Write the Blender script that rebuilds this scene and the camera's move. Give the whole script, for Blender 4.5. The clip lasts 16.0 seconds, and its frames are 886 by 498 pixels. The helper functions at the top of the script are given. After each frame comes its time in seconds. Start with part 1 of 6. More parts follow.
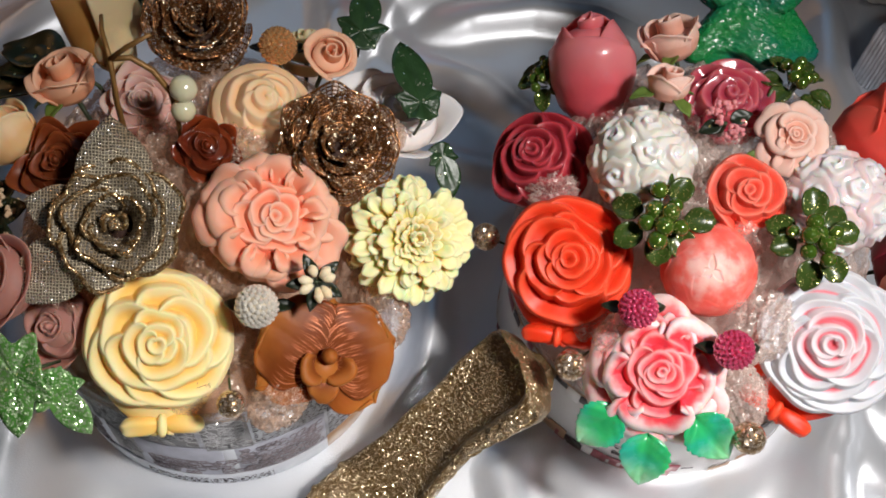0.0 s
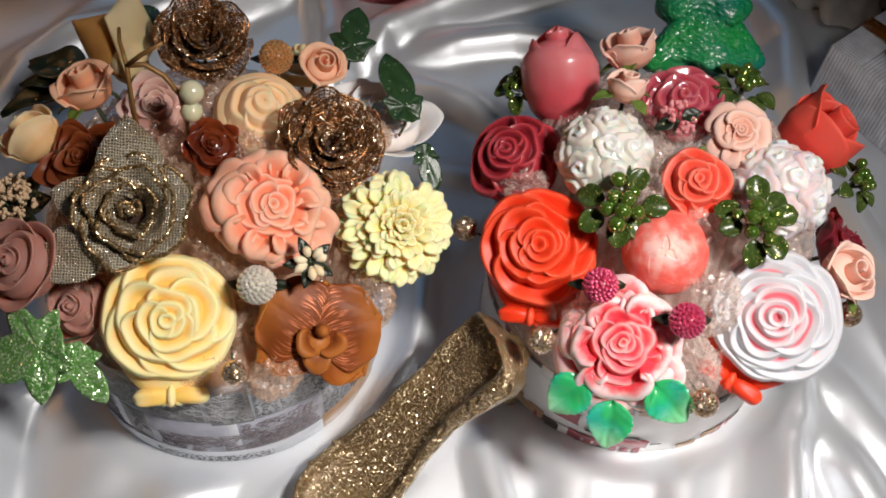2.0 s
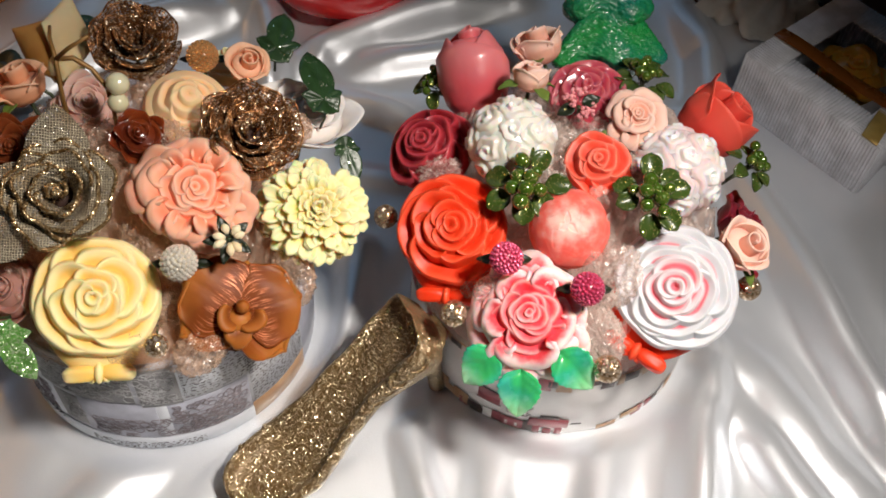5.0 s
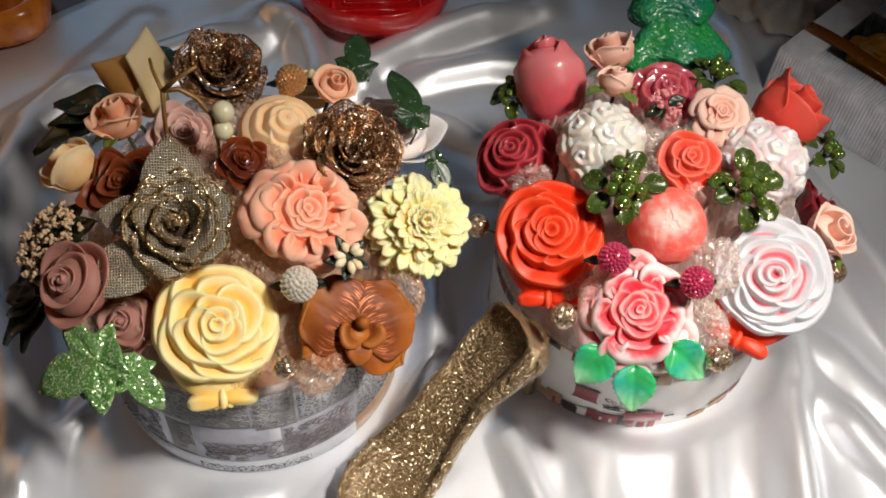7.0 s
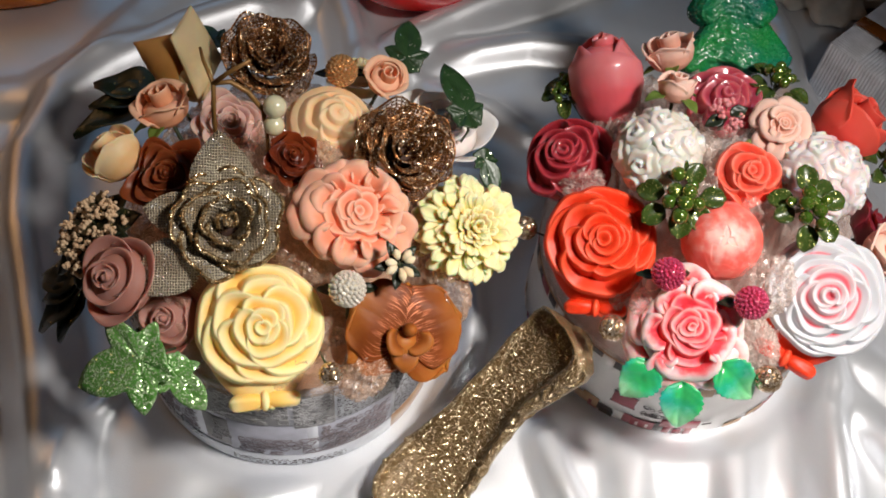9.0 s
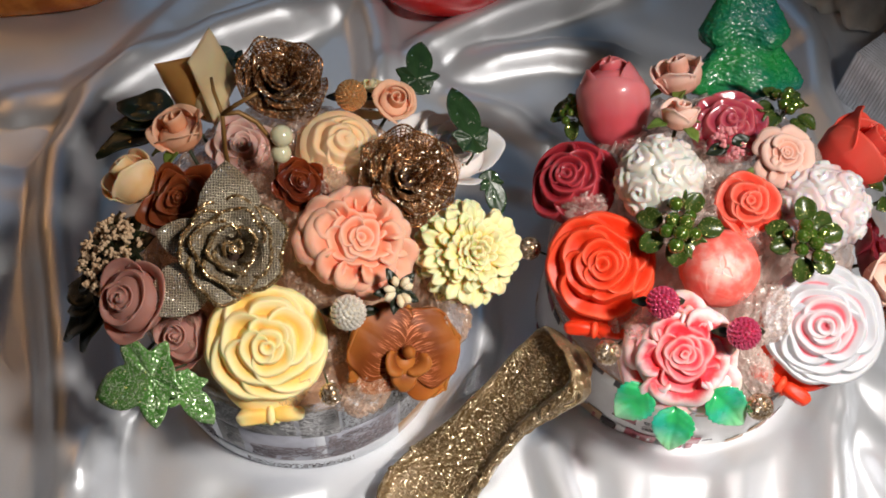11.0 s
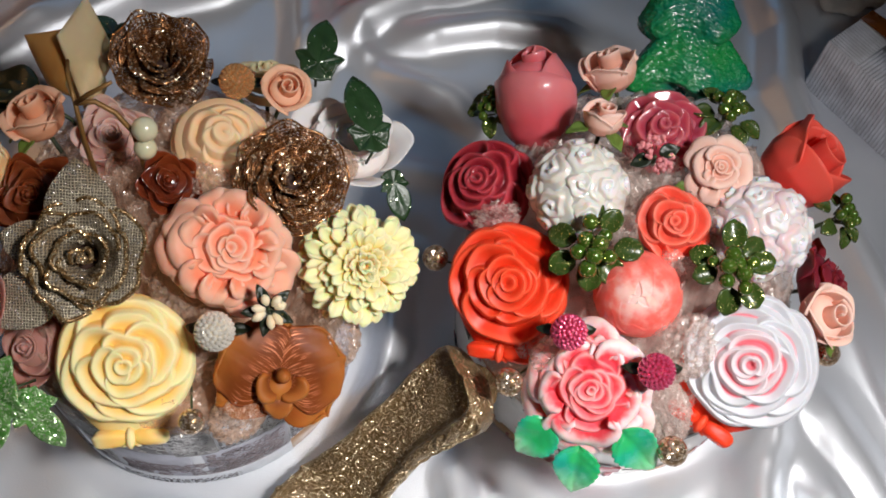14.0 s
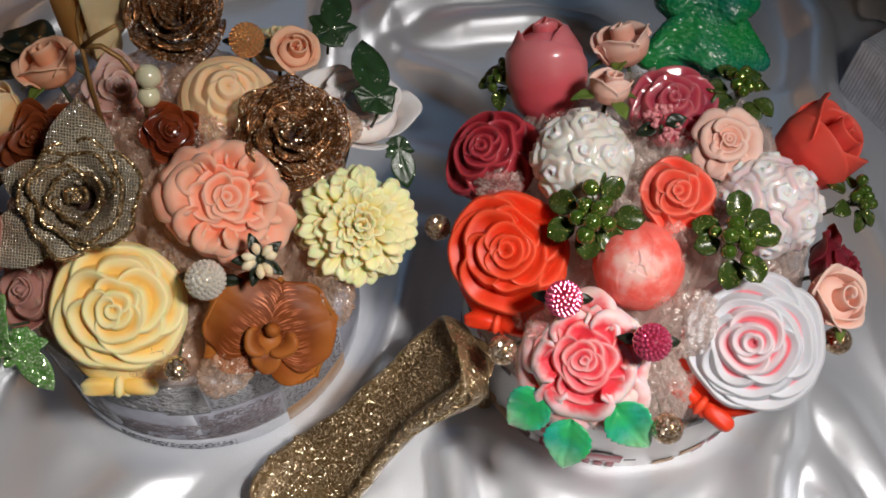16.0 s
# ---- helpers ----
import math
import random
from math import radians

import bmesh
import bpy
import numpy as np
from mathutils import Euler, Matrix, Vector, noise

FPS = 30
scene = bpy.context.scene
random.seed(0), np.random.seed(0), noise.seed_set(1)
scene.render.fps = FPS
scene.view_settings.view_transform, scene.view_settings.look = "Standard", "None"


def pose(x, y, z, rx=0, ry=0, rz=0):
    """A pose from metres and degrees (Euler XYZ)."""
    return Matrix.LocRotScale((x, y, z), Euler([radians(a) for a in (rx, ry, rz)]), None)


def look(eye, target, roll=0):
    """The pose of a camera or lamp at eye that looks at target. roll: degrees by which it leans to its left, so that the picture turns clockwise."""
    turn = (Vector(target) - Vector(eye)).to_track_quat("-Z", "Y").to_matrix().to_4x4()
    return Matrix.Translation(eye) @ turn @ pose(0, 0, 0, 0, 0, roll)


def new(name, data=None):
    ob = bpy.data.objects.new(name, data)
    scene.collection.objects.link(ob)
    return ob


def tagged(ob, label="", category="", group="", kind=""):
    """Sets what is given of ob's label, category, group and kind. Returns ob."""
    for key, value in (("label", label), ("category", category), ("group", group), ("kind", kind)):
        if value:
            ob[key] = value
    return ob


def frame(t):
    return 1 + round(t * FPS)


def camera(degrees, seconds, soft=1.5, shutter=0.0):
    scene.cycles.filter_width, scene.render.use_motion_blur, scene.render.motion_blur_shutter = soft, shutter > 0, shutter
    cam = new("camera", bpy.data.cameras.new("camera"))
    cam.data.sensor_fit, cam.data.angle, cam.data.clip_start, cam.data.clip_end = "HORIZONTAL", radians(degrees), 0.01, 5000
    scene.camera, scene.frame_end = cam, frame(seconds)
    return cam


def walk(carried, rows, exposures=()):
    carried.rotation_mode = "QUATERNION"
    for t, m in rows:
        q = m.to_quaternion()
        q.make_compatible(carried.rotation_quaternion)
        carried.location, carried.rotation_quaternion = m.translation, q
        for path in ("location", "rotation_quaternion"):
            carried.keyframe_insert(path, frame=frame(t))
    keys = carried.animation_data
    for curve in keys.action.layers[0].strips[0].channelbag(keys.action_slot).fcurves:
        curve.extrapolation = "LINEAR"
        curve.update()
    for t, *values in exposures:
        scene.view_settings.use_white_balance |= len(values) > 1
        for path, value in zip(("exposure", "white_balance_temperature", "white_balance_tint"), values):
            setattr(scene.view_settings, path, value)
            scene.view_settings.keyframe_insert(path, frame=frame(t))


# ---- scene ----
cam = camera(47.5, 16.0, 1.8)
METRES, EYE, TILT, LEAN, TURN = 0.5, 0.5, -59.5, -3.2, 0.0
ROWS = [
    (0.0, 0.0, 0.0, 0.0, 0.0, 0.0, -0.0),
    (0.5, 0.0043, -0.0251, -0.0156, 0.17, 0.72, 0.47),
    (1.0, 0.0036, -0.047, -0.0303, 0.12, 1.33, 0.55),
    (1.5, 0.0063, -0.0714, -0.0505, 0.22, 2.06, 0.48),
    (2.0, 0.0207, -0.0922, -0.0591, 0.24, 2.76, 0.53),
    (2.5, 0.03, -0.1155, -0.0714, 0.85, 3.75, 0.57),
    (3.0, 0.0665, -0.1224, -0.0929, 1.91, 4.96, -0.73),
    (3.5, 0.1061, -0.1226, -0.0984, 2.6, 5.38, -1.14),
    (4.0, 0.1276, -0.1279, -0.1261, 2.53, 6.08, -1.06),
    (4.2, 0.1313, -0.1337, -0.1482, 2.01, 6.62, -0.82),
    (6.3, -0.0252, -0.1485, -0.1405, -2.40, 5.72, 5.72),
    (6.5, -0.0376, -0.1463, -0.1447, -2.6, 6.16, 5.84),
    (7.0, -0.0695, -0.1563, -0.1408, -2.87, 6.79, 5.83),
    (7.5, -0.0935, -0.1557, -0.1365, -3.36, 6.81, 5.45),
    (8.0, -0.1057, -0.1448, -0.1213, -3.51, 6.33, 5.23),
    (8.5, -0.1188, -0.1356, -0.0982, -3.71, 4.6, 4.71),
    (9.0, -0.1191, -0.1357, -0.0679, -3.45, 3.26, 3.37),
    (9.2, -0.1165, -0.1392, -0.0619, -3.06, 3.08, 2.87),
    (11.3, -0.0414, -0.1707, 0.0147, 0.12, -0.21, 2.21),
    (11.5, -0.0314, -0.1636, 0.033, 0.11, -1.06, 2.16),
    (12.0, -0.0078, -0.144, 0.0486, 0.3, -1.46, 2.06),
    (12.5, 0.0087, -0.1278, 0.0635, 0.28, -1.98, 2.1),
    (13.0, 0.0245, -0.1103, 0.0698, 0.49, -2.47, 1.77),
    (13.5, 0.0426, -0.0824, 0.0678, 0.15, -3.32, 0.92),
    (14.0, 0.0578, -0.0613, 0.0627, 0.56, -2.42, -0.0),
    (14.5, 0.0776, -0.0446, 0.051, 0.97, -2.04, -0.29),
    (15.0, 0.1047, -0.02, 0.0292, 1.6, -2.05, -0.35),
    (15.5, 0.1148, -0.0271, 0.0069, 2.55, -0.91, -0.87),
    (16.0, 0.1159, -0.0478, -0.016, 3.99, 0.36, -2.5),
]
walk(cam, [(t, pose(0, 0, EYE, TILT, LEAN, TURN) @ pose(METRES * x, METRES * y, METRES * z, 90 + pitch, roll, yaw)) for t, x, y, z, yaw, pitch, roll in ROWS],
     exposures=((0.0, -0.15, 6300, 10), (2.0, -0.10, 6450, 10), (4.0, 0.02, 6650, 10), (6.5, -0.04, 6800, 10), (8.0, 0.0, 6550, 10), (8.5, 0.04, 6600, 10), (9.0, -0.01, 6550, 10), (11.5, 0.0, 6550, 10), (12.5, -0.03, 6450, 10),
                (13.0, -0.10, 6150, 10), (14.0, -0.17, 6200, 10), (15.0, -0.16, 6300, 10), (15.5, -0.29, 6350, 10), (16.0, -0.51, 6400, 11)))

# ---- world and light ----
world = bpy.data.worlds.new("room_air")
world.use_nodes = True
world.node_tree.nodes["Background"].inputs[0].default_value = (0.5, 0.52, 0.56, 1)
world.node_tree.nodes["Background"].inputs[1].default_value = 0.004
scene.world = world


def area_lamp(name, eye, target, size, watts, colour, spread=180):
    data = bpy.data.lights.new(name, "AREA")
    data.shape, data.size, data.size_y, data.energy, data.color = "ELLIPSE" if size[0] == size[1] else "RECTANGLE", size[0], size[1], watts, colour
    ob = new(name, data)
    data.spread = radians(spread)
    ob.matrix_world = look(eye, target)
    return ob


# Unseen key from the right, set by shadow directions; no fixture is built.
area_lamp("unseen_key_light", (0.34, 0.0, 0.76), (0.060, 0.085, 0.06), (0.11, 0.11), 1.42, (1.0, 0.935, 0.875), 68)
# Two added blue lights give the rear satin its sheen; no lamp or opening.
area_lamp("added_sheen_light", (0.0, 1.98, 1.66), (0.0, 0.40, 0.0), (1.7, 0.36), 0.65, (0.40, 0.70, 1.0))
area_lamp("added_blue_back_light", (-0.50, 2.12, 1.15), (-0.1, 0.3, 0.0), (1.6, 0.8), 2.5, (0.34, 0.64, 1.0))
# Added warm light, only for orange reflections in the left folds.
area_lamp("added_orange_light", (-0.70, 0.70, 0.50), (-0.1, 0.3, 0.05), (0.24, 0.24), 0.19, (1.0, 0.50, 0.20), 110)


# ---- materials ----
def material(name, base, rough=0.5, metal=0.0, sss=0.0, base2=None, scale=70, bump=0.15, bscale=500, tip=None, span=(0.35, 0.95),
             glitter=0.0, gscale=1100, gcolour=None, gtilt=1.1, coat=0.0, alpha=1.0, trans=0.0, weave=0.0, wscale=900, streak=None,
             roughvar=0.12, spec=0.5, aniso=0.0, sssradius=0.006, tipnoise=0.35, gmetal=0.8, streakmetal=0.0):
    m = bpy.data.materials.new(name)
    m.use_nodes = True
    nt = m.node_tree
    b = nt.nodes["Principled BSDF"]
    L = nt.links.new

    def node(kind, **kw):
        n = nt.nodes.new(kind)
        for k, v in kw.items():
            n.inputs[k].default_value = v
        return n

    def mix(fac, a, c):
        n = nt.nodes.new("ShaderNodeMix")
        n.data_type = "RGBA"
        for i, v in ((0, fac), (6, a), (7, c)):
            if isinstance(v, (int, float)):
                n.inputs[i].default_value = v
            elif isinstance(v, tuple):
                n.inputs[i].default_value = (*v[:3], 1)
            else:
                L(v, n.inputs[i])
        return n.outputs[2]

    def ramp(src, a, c):
        n = nt.nodes.new("ShaderNodeMapRange")
        n.inputs[1].default_value, n.inputs[2].default_value = a, c
        n.interpolation_type = "SMOOTHSTEP"
        L(src, n.inputs[0])
        return n.outputs[0]

    co = nt.nodes.new("ShaderNodeTexCoord").outputs["Object"]
    uv = nt.nodes.new("ShaderNodeUVMap").outputs[0]
    big = node("ShaderNodeTexNoise", Scale=scale, Detail=4.0)
    fine = node("ShaderNodeTexNoise", Scale=bscale, Detail=3.0)
    L(co, big.inputs["Vector"]), L(co, fine.inputs["Vector"])
    base2 = base2 or tuple(c * 0.78 for c in base)
    col = mix(ramp(big.outputs[0], 0.35, 0.68), base, base2)
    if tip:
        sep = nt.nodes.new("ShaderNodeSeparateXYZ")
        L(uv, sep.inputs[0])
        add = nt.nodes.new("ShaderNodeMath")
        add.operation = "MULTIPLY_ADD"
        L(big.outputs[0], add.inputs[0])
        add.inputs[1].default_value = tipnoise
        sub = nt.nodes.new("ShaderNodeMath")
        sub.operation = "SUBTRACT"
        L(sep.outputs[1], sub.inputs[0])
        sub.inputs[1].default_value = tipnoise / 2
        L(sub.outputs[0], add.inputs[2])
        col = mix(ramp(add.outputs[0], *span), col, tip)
    if streak:
        mp = nt.nodes.new("ShaderNodeMapping")
        mp.inputs["Scale"].default_value = (44, 3.0, 1)
        L(uv, mp.inputs["Vector"])
        wv = node("ShaderNodeTexNoise", Scale=1.0, Detail=3.0)
        L(mp.outputs[0], wv.inputs["Vector"])
        sv = nt.nodes.new("ShaderNodeSeparateXYZ")
        L(uv, sv.inputs[0])
        ms = nt.nodes.new("ShaderNodeMath")
        ms.operation = "MULTIPLY"
        L(ramp(wv.outputs[0], 0.50, 0.64), ms.inputs[0]), L(ramp(sv.outputs[1], 0.56, 0.30), ms.inputs[1])
        col = mix(ms.outputs[0], col, streak)
        sheen = ms.outputs[0]
    height = fine.outputs[0]
    if weave:
        wx = nt.nodes.new("ShaderNodeTexWave")
        wy = nt.nodes.new("ShaderNodeTexWave")
        wy.bands_direction = "Y"
        for w in (wx, wy):
            w.inputs["Scale"].default_value, w.inputs["Distortion"].default_value = wscale / 10, 4.0
            L(co, w.inputs["Vector"])
        mul = nt.nodes.new("ShaderNodeMath")
        mul.operation = "MAXIMUM"
        L(wx.outputs[1], mul.inputs[0]), L(wy.outputs[1], mul.inputs[1])
        height = mul.outputs[0]
        col = mix(ramp(height, 0.3, 0.95), tuple(c * (1 - weave) for c in base), col)
    bn = nt.nodes.new("ShaderNodeBump")
    bn.inputs["Strength"].default_value, bn.inputs["Distance"].default_value = bump, 0.001
    L(height, bn.inputs["Height"])
    normal = bn.outputs[0]
    mr = nt.nodes.new("ShaderNodeMapRange")
    mr.inputs[3].default_value, mr.inputs[4].default_value = max(0.03, rough - roughvar), min(1, rough + roughvar)
    L(big.outputs[0], mr.inputs[0])
    rgh = mr.outputs[0]
    b.inputs["Metallic"].default_value = metal
    if streak and streakmetal:
        sm = nt.nodes.new("ShaderNodeMath")
        sm.operation = "MULTIPLY"
        L(sheen, sm.inputs[0])
        sm.inputs[1].default_value = streakmetal
        L(sm.outputs[0], b.inputs["Metallic"])
    if glitter:
        vo = node("ShaderNodeTexVoronoi", Scale=gscale)
        L(co, vo.inputs["Vector"])
        sepc = nt.nodes.new("ShaderNodeSeparateColor")
        L(vo.outputs["Color"], sepc.inputs[0])
        mask = nt.nodes.new("ShaderNodeMath")
        mask.operation = "GREATER_THAN"
        L(sepc.outputs[2], mask.inputs[0])
        mask.inputs[1].default_value = 1 - glitter
        s1 = nt.nodes.new("ShaderNodeVectorMath")
        s1.operation = "SUBTRACT"
        L(vo.outputs["Color"], s1.inputs[0])
        s1.inputs[1].default_value = (0.5, 0.5, 0.5)
        s2 = nt.nodes.new("ShaderNodeVectorMath")
        s2.operation = "SCALE"
        L(s1.outputs[0], s2.inputs[0])
        sc = nt.nodes.new("ShaderNodeMath")
        sc.operation = "MULTIPLY"
        L(mask.outputs[0], sc.inputs[0])
        sc.inputs[1].default_value = gtilt
        L(sc.outputs[0], s2.inputs["Scale"])
        s3 = nt.nodes.new("ShaderNodeVectorMath")
        s3.operation = "ADD"
        L(normal, s3.inputs[0]), L(s2.outputs[0], s3.inputs[1])
        s4 = nt.nodes.new("ShaderNodeVectorMath")
        s4.operation = "NORMALIZE"
        L(s3.outputs[0], s4.inputs[0])
        normal = s4.outputs[0]
        col = mix(mask.outputs[0], col, gcolour or base)
        mm = nt.nodes.new("ShaderNodeMath")
        mm.operation = "MULTIPLY_ADD"
        L(mask.outputs[0], mm.inputs[0])
        mm.inputs[1].default_value, mm.inputs[2].default_value = max(0.0, gmetal - metal), metal
        L(mm.outputs[0], b.inputs["Metallic"])
        rm = nt.nodes.new("ShaderNodeMix")
        L(mask.outputs[0], rm.inputs[0]), L(rgh, rm.inputs[2])
        rm.inputs[3].default_value = 0.22
        rgh = rm.outputs[0]
    L(col, b.inputs["Base Color"]), L(normal, b.inputs["Normal"]), L(rgh, b.inputs["Roughness"])
    b.inputs["Specular IOR Level"].default_value = spec
    b.inputs["Coat Weight"].default_value, b.inputs["Coat Roughness"].default_value = coat, 0.15
    b.inputs["Transmission Weight"].default_value = trans
    b.inputs["Anisotropic"].default_value = aniso
    if sss:
        b.inputs["Subsurface Weight"].default_value = sss
        b.inputs["Subsurface Radius"].default_value = (1.0, 0.5, 0.3)
        b.inputs["Subsurface Scale"].default_value = sssradius
    if alpha < 1:
        vo2 = node("ShaderNodeTexNoise", Scale=1500.0, Detail=1.0)
        L(co, vo2.inputs["Vector"])
        am = nt.nodes.new("ShaderNodeMapRange")
        am.inputs[1].default_value, am.inputs[2].default_value = 0.35, 0.65
        am.inputs[3].default_value, am.inputs[4].default_value = alpha * 0.35, min(1, alpha * 1.65)
        L(vo2.outputs[0], am.inputs[0]), L(am.outputs[0], b.inputs["Alpha"])
    return m


def tulle_material(name, colour, cells=850):
    """Sheer stiff net: light passes through it and shines in it; its threads are denser than the film between."""
    m = bpy.data.materials.new(name)
    m.use_nodes = True
    nt = m.node_tree
    nt.nodes.remove(nt.nodes["Principled BSDF"])
    L, node = nt.links.new, nt.nodes.new
    co = node("ShaderNodeTexCoord").outputs["Object"]
    ve, ns, mr = node("ShaderNodeTexVoronoi"), node("ShaderNodeTexNoise"), node("ShaderNodeMapRange")
    ve.feature = "DISTANCE_TO_EDGE"
    ve.inputs["Scale"].default_value, ns.inputs["Scale"].default_value, ns.inputs["Detail"].default_value = cells, 260, 4.0
    L(co, ve.inputs["Vector"]), L(co, ns.inputs["Vector"]), L(ve.outputs["Distance"], mr.inputs[0])
    mr.inputs[1].default_value, mr.inputs[2].default_value, mr.inputs[3].default_value, mr.inputs[4].default_value = 0.02, 0.20, 0.50, 0.17
    bump, clear, dif, tra, glo, m1, m2, m3 = (node("ShaderNode" + k) for k in ("Bump", "BsdfTransparent", "BsdfDiffuse", "BsdfTranslucent", "BsdfGlossy", "MixShader", "MixShader", "MixShader"))
    bump.inputs["Strength"].default_value, bump.inputs["Distance"].default_value = 0.45, 0.0015
    L(ns.outputs[0], bump.inputs["Height"])
    for sh in (dif, tra, glo):
        sh.inputs["Color"].default_value = (*colour, 1)
        L(bump.outputs[0], sh.inputs["Normal"])
    glo.inputs["Color"].default_value, glo.inputs["Roughness"].default_value = (1, 0.96, 0.92, 1), 0.22
    m1.inputs[0].default_value, m2.inputs[0].default_value = 0.5, 0.16
    for a, b, c in ((dif, tra, m1), (m1, glo, m2), (clear, m2, m3)):
        L(a.outputs[0], c.inputs[1]), L(b.outputs[0], c.inputs[2])
    L(mr.outputs[0], m3.inputs[0]), L(m3.outputs[0], nt.nodes["Material Output"].inputs["Surface"])
    return m


def soap(name, base, tip=None, **kw):
    kw = {"rough": 0.50, "sss": 0.55, "sssradius": 0.0034, "spec": 0.28, "bump": 0.10, "bscale": 350, "scale": 60, **kw}
    return material(name, base, tip=tip, **kw)


M_SATIN = material("white_satin", (0.82, 0.85, 0.89), 0.40, metal=0.56, base2=(0.77, 0.80, 0.85), scale=14, bump=0.18, bscale=1300, roughvar=0.05)
M_WOOD = material("brown_wood", (0.16, 0.055, 0.025), 0.35, base2=(0.09, 0.03, 0.014), scale=18, bump=0.1, bscale=120, coat=0.3)
M_WALL = material("brown_wall_paint", (0.20, 0.13, 0.085), 0.8, scale=3, bump=0.1)
M_CEIL = material("warm_ceiling_paint", (0.30, 0.18, 0.10), 0.9, scale=3)
M_FLOOR = material("floor_boards", (0.22, 0.12, 0.06), 0.5, scale=4)
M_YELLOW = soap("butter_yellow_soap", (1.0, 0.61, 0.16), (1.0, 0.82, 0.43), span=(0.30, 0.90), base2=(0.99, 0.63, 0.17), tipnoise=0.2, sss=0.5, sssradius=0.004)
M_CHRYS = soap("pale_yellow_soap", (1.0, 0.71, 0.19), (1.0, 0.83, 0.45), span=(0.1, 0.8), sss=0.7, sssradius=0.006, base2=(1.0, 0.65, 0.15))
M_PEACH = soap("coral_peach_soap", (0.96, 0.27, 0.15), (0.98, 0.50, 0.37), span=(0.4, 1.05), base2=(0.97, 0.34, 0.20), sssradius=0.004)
M_PEACHBALL = soap("apricot_soap", (0.98, 0.50, 0.22), (0.99, 0.66, 0.40), base2=(0.98, 0.58, 0.30))
M_COPPER = soap("copper_brown_soap", (0.17, 0.042, 0.009), rough=0.42, spec=0.12, base2=(0.22, 0.055, 0.010), streak=(0.62, 0.21, 0.10), streakmetal=0.4, sss=0.45, sssradius=0.004, tip=(0.36, 0.12, 0.024), span=(0.45, 1.0))
M_COPPERCLEAR = soap("amber_brown_soap", (0.28, 0.072, 0.011), rough=0.42, spec=0.12, base2=(0.22, 0.052, 0.009), sss=0.5, sssradius=0.005, tip=(0.42, 0.145, 0.028), span=(0.4, 1.0))
M_BROWNSOAP = soap("clear_brown_soap", (0.20, 0.038, 0.010), rough=0.2, coat=0.6, base2=(0.12, 0.02, 0.008), sss=0.4)
M_DARKBROWN = soap("dark_brown_soap", (0.125, 0.026, 0.008), rough=0.4, tip=(0.20, 0.048, 0.014))
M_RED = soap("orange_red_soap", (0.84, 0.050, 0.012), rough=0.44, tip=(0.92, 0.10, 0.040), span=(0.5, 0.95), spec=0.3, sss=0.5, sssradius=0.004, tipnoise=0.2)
M_CORAL = soap("coral_red_soap", (0.87, 0.10, 0.06), rough=0.4, tip=(0.90, 0.19, 0.13))
# Pale top: white mottling plus the broad highlight, painted into the colour.
M_PINKBALL = soap("pink_soap_white_highlight", (0.97, 0.14, 0.11), tip=(0.98, 0.60, 0.54), span=(0.30, 1.0), spec=0.2, scale=150, tipnoise=1.0, base2=(0.98, 0.22, 0.18), rough=0.42)
M_PINKROSE = soap("rose_pink_soap", (0.86, 0.045, 0.070), tip=(0.95, 0.68, 0.68), span=(0.50, 0.98), coat=0.2, scale=110, tipnoise=0.7, base2=(0.88, 0.12, 0.14))
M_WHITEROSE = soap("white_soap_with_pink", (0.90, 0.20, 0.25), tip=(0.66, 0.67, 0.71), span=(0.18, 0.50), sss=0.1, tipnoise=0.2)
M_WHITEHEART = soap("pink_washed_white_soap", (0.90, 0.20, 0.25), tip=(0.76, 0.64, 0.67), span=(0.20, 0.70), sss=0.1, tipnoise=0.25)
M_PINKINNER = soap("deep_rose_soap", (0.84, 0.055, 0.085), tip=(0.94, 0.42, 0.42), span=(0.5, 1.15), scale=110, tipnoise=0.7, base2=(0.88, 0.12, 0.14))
M_WHITEPEARL = soap("pearl_white_soap", (0.74, 0.70, 0.65), rough=0.28, coat=0.5, base2=(0.70, 0.65, 0.58), tip=(0.78, 0.77, 0.76))
M_WHITEPINK = soap("pearl_pink_white_soap", (0.78, 0.58, 0.59), rough=0.28, coat=0.5, base2=(0.76, 0.68, 0.68), tip=(0.80, 0.78, 0.79), span=(0.2, 0.7))
M_BURG = soap("burgundy_soap", (0.26, 0.014, 0.024), rough=0.36, tip=(0.46, 0.050, 0.070), span=(0.45, 1.0), coat=0.15)
M_DEEPBURG = soap("dark_burgundy_soap", (0.16, 0.01, 0.02), rough=0.4, tip=(0.22, 0.02, 0.035))
M_TULIP = soap("clear_pink_soap", (0.68, 0.10, 0.125), rough=0.34, coat=0.4, sss=0.5, tip=(0.74, 0.20, 0.22), sssradius=0.004)
M_DPINK = soap("clear_rose_soap", (0.50, 0.06, 0.10), rough=0.18, coat=0.8, sss=0.5, tip=(0.56, 0.12, 0.15), sssradius=0.012)
M_REDTULIP = soap("matte_red_soap", (0.80, 0.065, 0.05), rough=0.5, tip=(0.84, 0.10, 0.07))
M_IVORY = soap("ivory_soap", (0.72, 0.56, 0.31), rough=0.45, tip=(0.76, 0.62, 0.38))
M_TAN = soap("tan_soap", (0.46, 0.22, 0.06), rough=0.45, tip=(0.54, 0.29, 0.09))
M_FOAMPEACH = material("peach_foam", (0.84, 0.37, 0.20), 0.75, base2=(0.80, 0.31, 0.16), tip=(0.88, 0.49, 0.32), bump=0.2, bscale=1800, sss=0.2)
